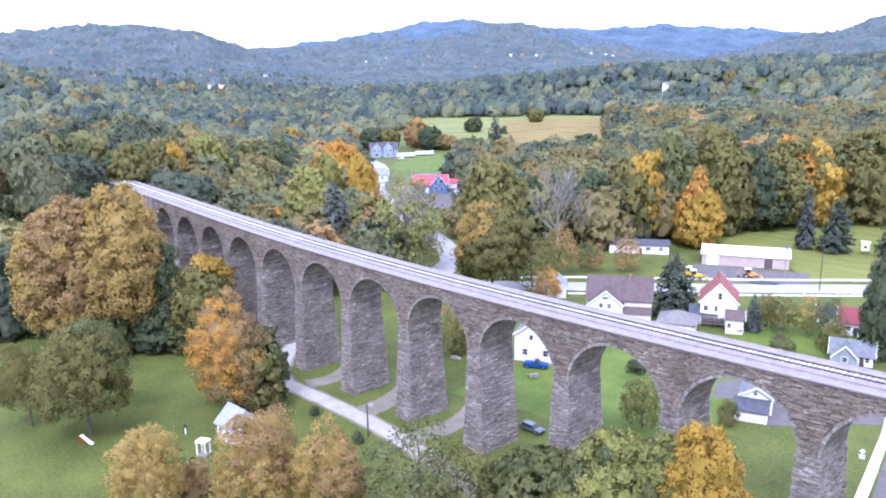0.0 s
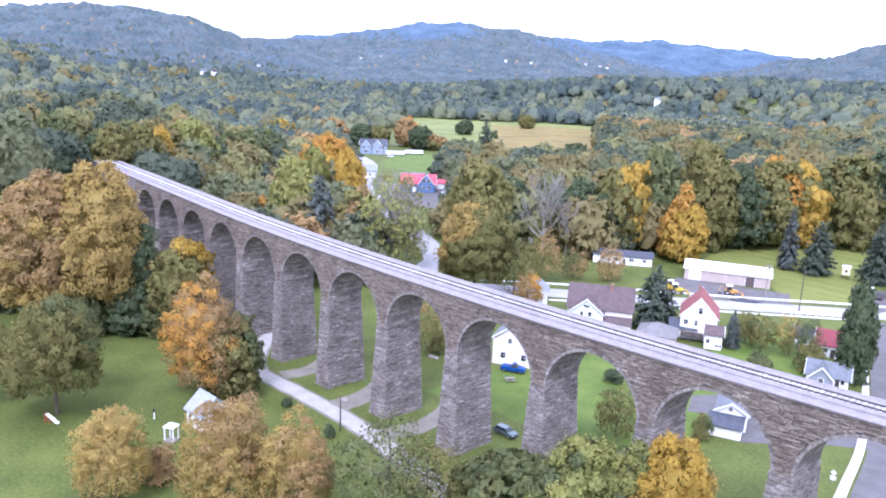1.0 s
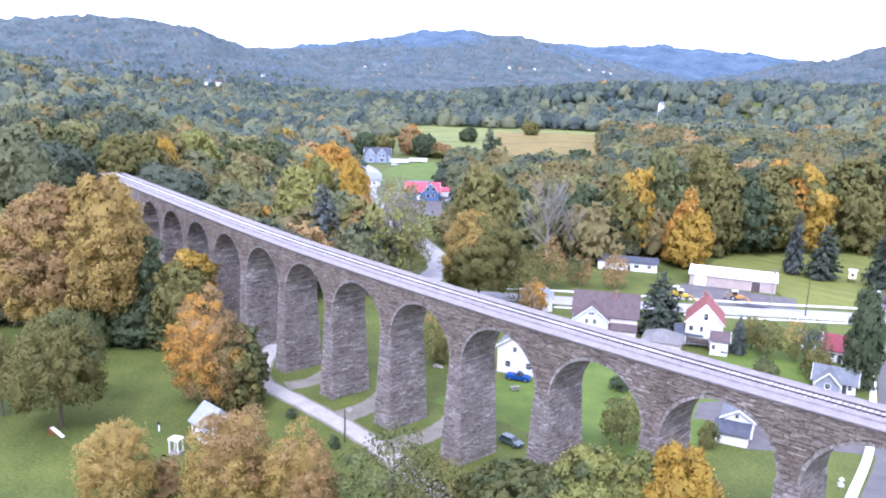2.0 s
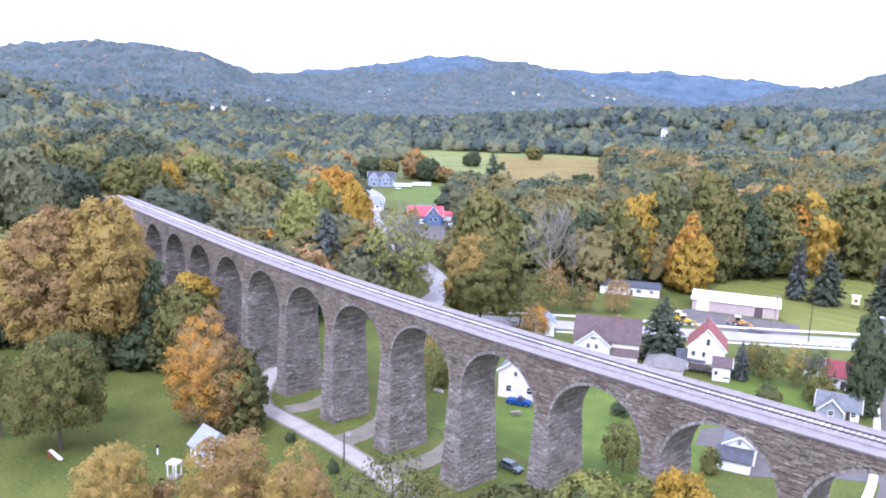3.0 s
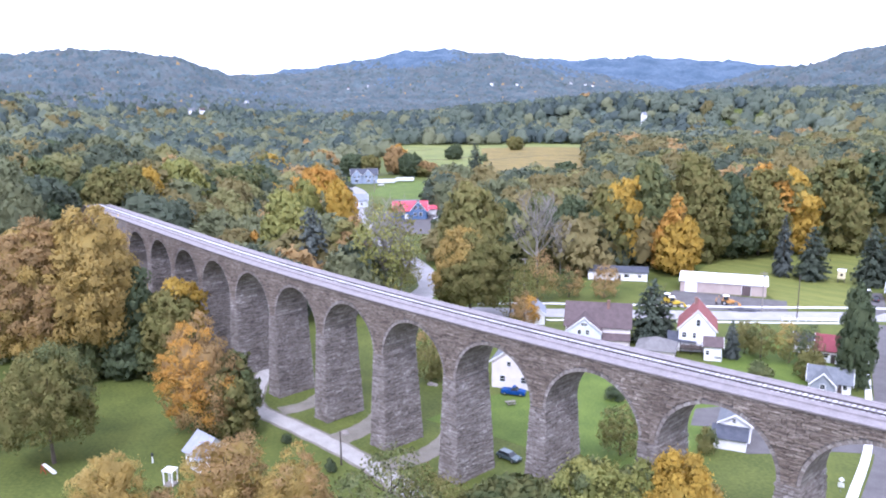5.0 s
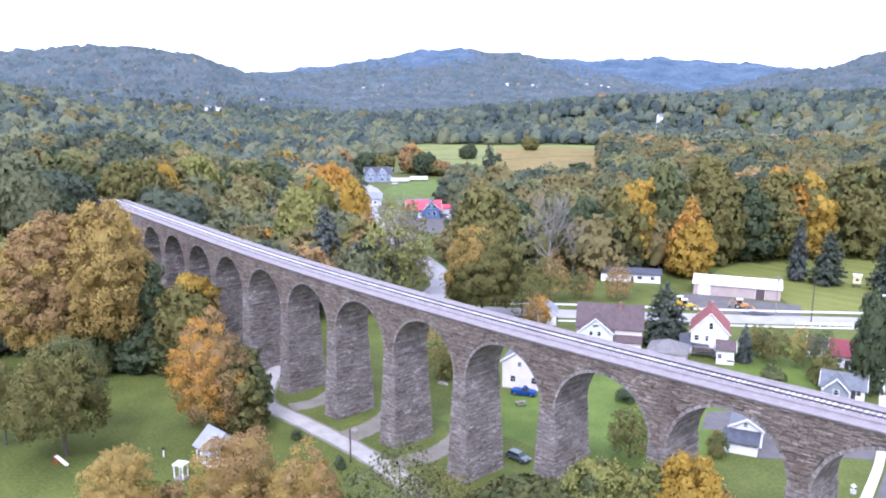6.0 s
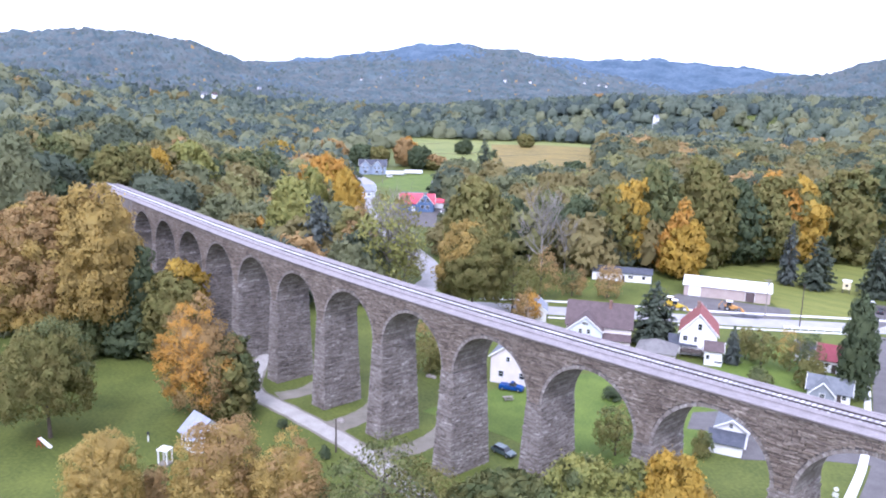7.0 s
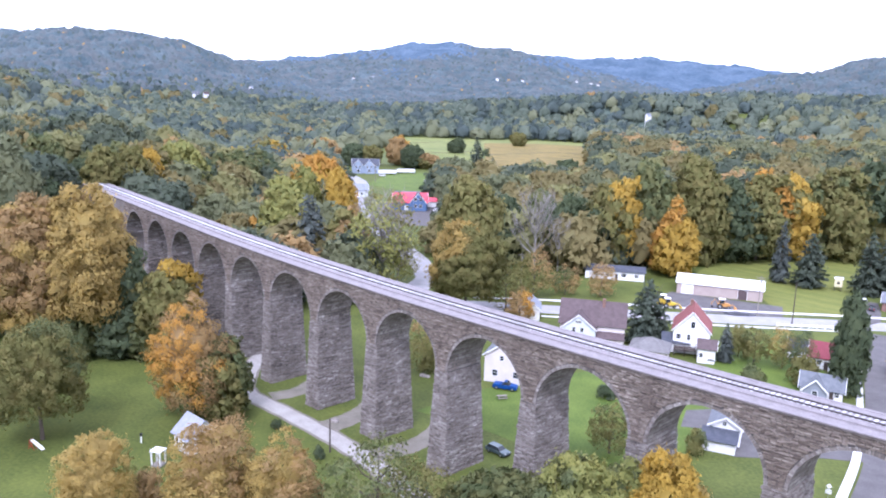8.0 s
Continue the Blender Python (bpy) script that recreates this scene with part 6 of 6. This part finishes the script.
def blocks_between(u0, u1, rng, lo=0.4, hi=1.4):
    u = u0
    while u < u1 - 0.05:
        w = rng.uniform(lo, hi)
        if u1 - u - w < lo:
            w = u1 - u
        yield u, min(u + w, u1)
        u += w


BLOCK_FACES = np.array([(4, 5, 6, 7), (0, 1, 5, 4), (1, 2, 6, 5), (2, 3, 7, 6), (3, 0, 4, 7)])


def block(place, u0, u1, z0, z1, rng, proud=0.20):
    """Eight corners of one roughly dressed block; place maps (along, up, out) to the world."""
    g, c = 0.024, 0.035
    out = rng.uniform(0.01, proud) + (0.1 if rng.random() < 0.12 else 0.0)
    q = []
    for u, z in ((u0 + g, z0 + g), (u1 - g, z0 + g), (u1 - g, z1 - g), (u0 + g, z1 - g)):
        q.append(place(u, z, -0.07))
    for u, z in ((u0 + g + c, z0 + g + c), (u1 - g - c, z0 + g + c), (u1 - g - c, z1 - g - c), (u0 + g + c, z1 - g - c)):
        q.append(place(u, z, out + rng.uniform(-0.02, 0.03)))
    return q


def stonework(parent, blocks, single=False, stone=(STONE, STONE_PIECE)):
    if single:
        for q in blocks:
            ob = new("stone", soup("stone", q, BLOCK_FACES, [stone[1]]))
            ob.parent = parent
    else:
        v = np.concatenate([np.array(q) for q in blocks])
        f = np.concatenate([BLOCK_FACES + 8 * k for k in range(len(blocks))])
        ob = new("stonework", soup("stonework", v, f, [stone[0]]))
        ob.parent = parent
        tagged(ob, kind="stuff")


def pier_blocks(xc, side, rng):
    def near(u, z, o):
        return (xc + u, bow(xc + u) - taper(z)[1] - o, z)

    def back(u, z, o):
        return (xc - u, bow(xc - u) + WIDE + taper(z)[1] + o, z)

    def right(u, z, o):
        x = xc + HALF + taper(z)[0] + o
        return (x, u + bow(x), z)

    def left(u, z, o):
        x = xc - HALF - taper(z)[0] - o
        return (x, WIDE - u + bow(x), z)
    place = {"near": near, "back": back, "right": right, "left": left}[side]
    out = []
    for z0, z1 in courses(-0.6, SPRING, rng):
        a, c = taper((z0 + z1) / 2)
        u0, u1 = (-HALF - a, HALF + a) if side in ("near", "back") else (-c, WIDE + c)
        out += [block(place, p, q, z0, z1, rng) for p, q in blocks_between(u0, u1, rng)]
    return out


def wall_blocks(xc, side, rng):
    def near(u, z, o):
        return (xc + u, bow(xc + u) - o, z)

    def back(u, z, o):
        return (xc - u, bow(xc - u) + WIDE + o, z)
    place = near if side == "near" else back
    out = []
    same = random.Random(99)
    for z0, z1 in courses(SPRING, COPE, same):
        step = same.uniform(-0.6, 0.6) * (1 if side == "near" else -1)
        d = z0 - SPRING
        reach = math.sqrt(max((ARCH_R + 0.46) ** 2 - d * d, 0))
        lo, hi = -BAY / 2 + step, BAY / 2 + step
        spans = [(lo, -reach), (reach, hi)] if reach > 0.3 else [(lo, hi)]
        for u0, u1 in spans:
            if u1 - u0 > 0.12:
                out += [block(place, p, q, z0, z1, rng) for p, q in blocks_between(u0, u1, rng)]
    return out


def ring_blocks(xc, side, rng):
    """The wedge-shaped stones of the arch's rim."""
    n = 76
    out = []
    for k in range(n):
        a0, a1 = math.pi * k / n + 0.003, math.pi * (k + 1) / n - 0.003
        deep = rng.uniform(0.42, 0.56)

        def place(u, r, o):
            x = xc - (ARCH_R + r) * math.cos(u) * (1 if side == "near" else -1)
            return (x, bow(x) + (-o if side == "near" else WIDE + o), SPRING + (ARCH_R + r) * math.sin(u))
        o = rng.uniform(0.01, 0.08)
        q = [place(u, r, -0.07) for u, r in ((a0, 0.0), (a1, 0.0), (a1, deep), (a0, deep))]
        q += [place(u, r, o) for u, r in ((a0 + 0.003, 0.02), (a1 - 0.003, 0.02), (a1 - 0.003, deep - 0.03), (a0 + 0.003, deep - 0.03))]
        out.append(q)
    return out


def barrel_blocks(xc, rng):
    n = 40
    out = []
    for k in range(n):
        a0, a1 = math.pi * k / n, math.pi * (k + 1) / n

        def place(u, a, o):
            x = xc - (ARCH_R - o) * math.cos(a)
            return (x, u + bow(x), SPRING + (ARCH_R - o) * math.sin(a))
        for y0, y1 in blocks_between(0.1, WIDE - 0.1, rng, 0.8, 1.8):
            o = rng.uniform(0.01, 0.05)
            q = [place(u, a, -0.05) for u, a in ((y0 + 0.02, a0 + 0.003), (y1 - 0.02, a0 + 0.003), (y1 - 0.02, a1 - 0.003), (y0 + 0.02, a1 - 0.003))]
            q += [place(u, a, o) for u, a in ((y0 + 0.05, a0 + 0.006), (y1 - 0.05, a0 + 0.006), (y1 - 0.05, a1 - 0.006), (y0 + 0.05, a1 - 0.006))]
            out.append(q)
    return out


stone_rng = random.Random(7)
for i, ob in PIERS.items():
    xc = middle(i) + BAY / 2
    rest = []
    for side in ("near", "right", "back", "left"):
        b = pier_blocks(xc, side, stone_rng)
        if side == "near" and i == 10:
            stonework(ob, b, True)
        else:
            rest += b
    stonework(ob, rest)
for i, ob in ARCHES.items():
    stonework(ob, barrel_blocks(middle(i), stone_rng) + ring_blocks(middle(i), "back", stone_rng))
    stonework(ob, ring_blocks(middle(i), "near", stone_rng), i == 11)
    stonework(ob, wall_blocks(middle(i), "near", stone_rng), i == 11, (BROWN_STONE, BROWN_STONE_PIECE))
    stonework(ob, wall_blocks(middle(i), "back", stone_rng), False, (BROWN_STONE, BROWN_STONE_PIECE))
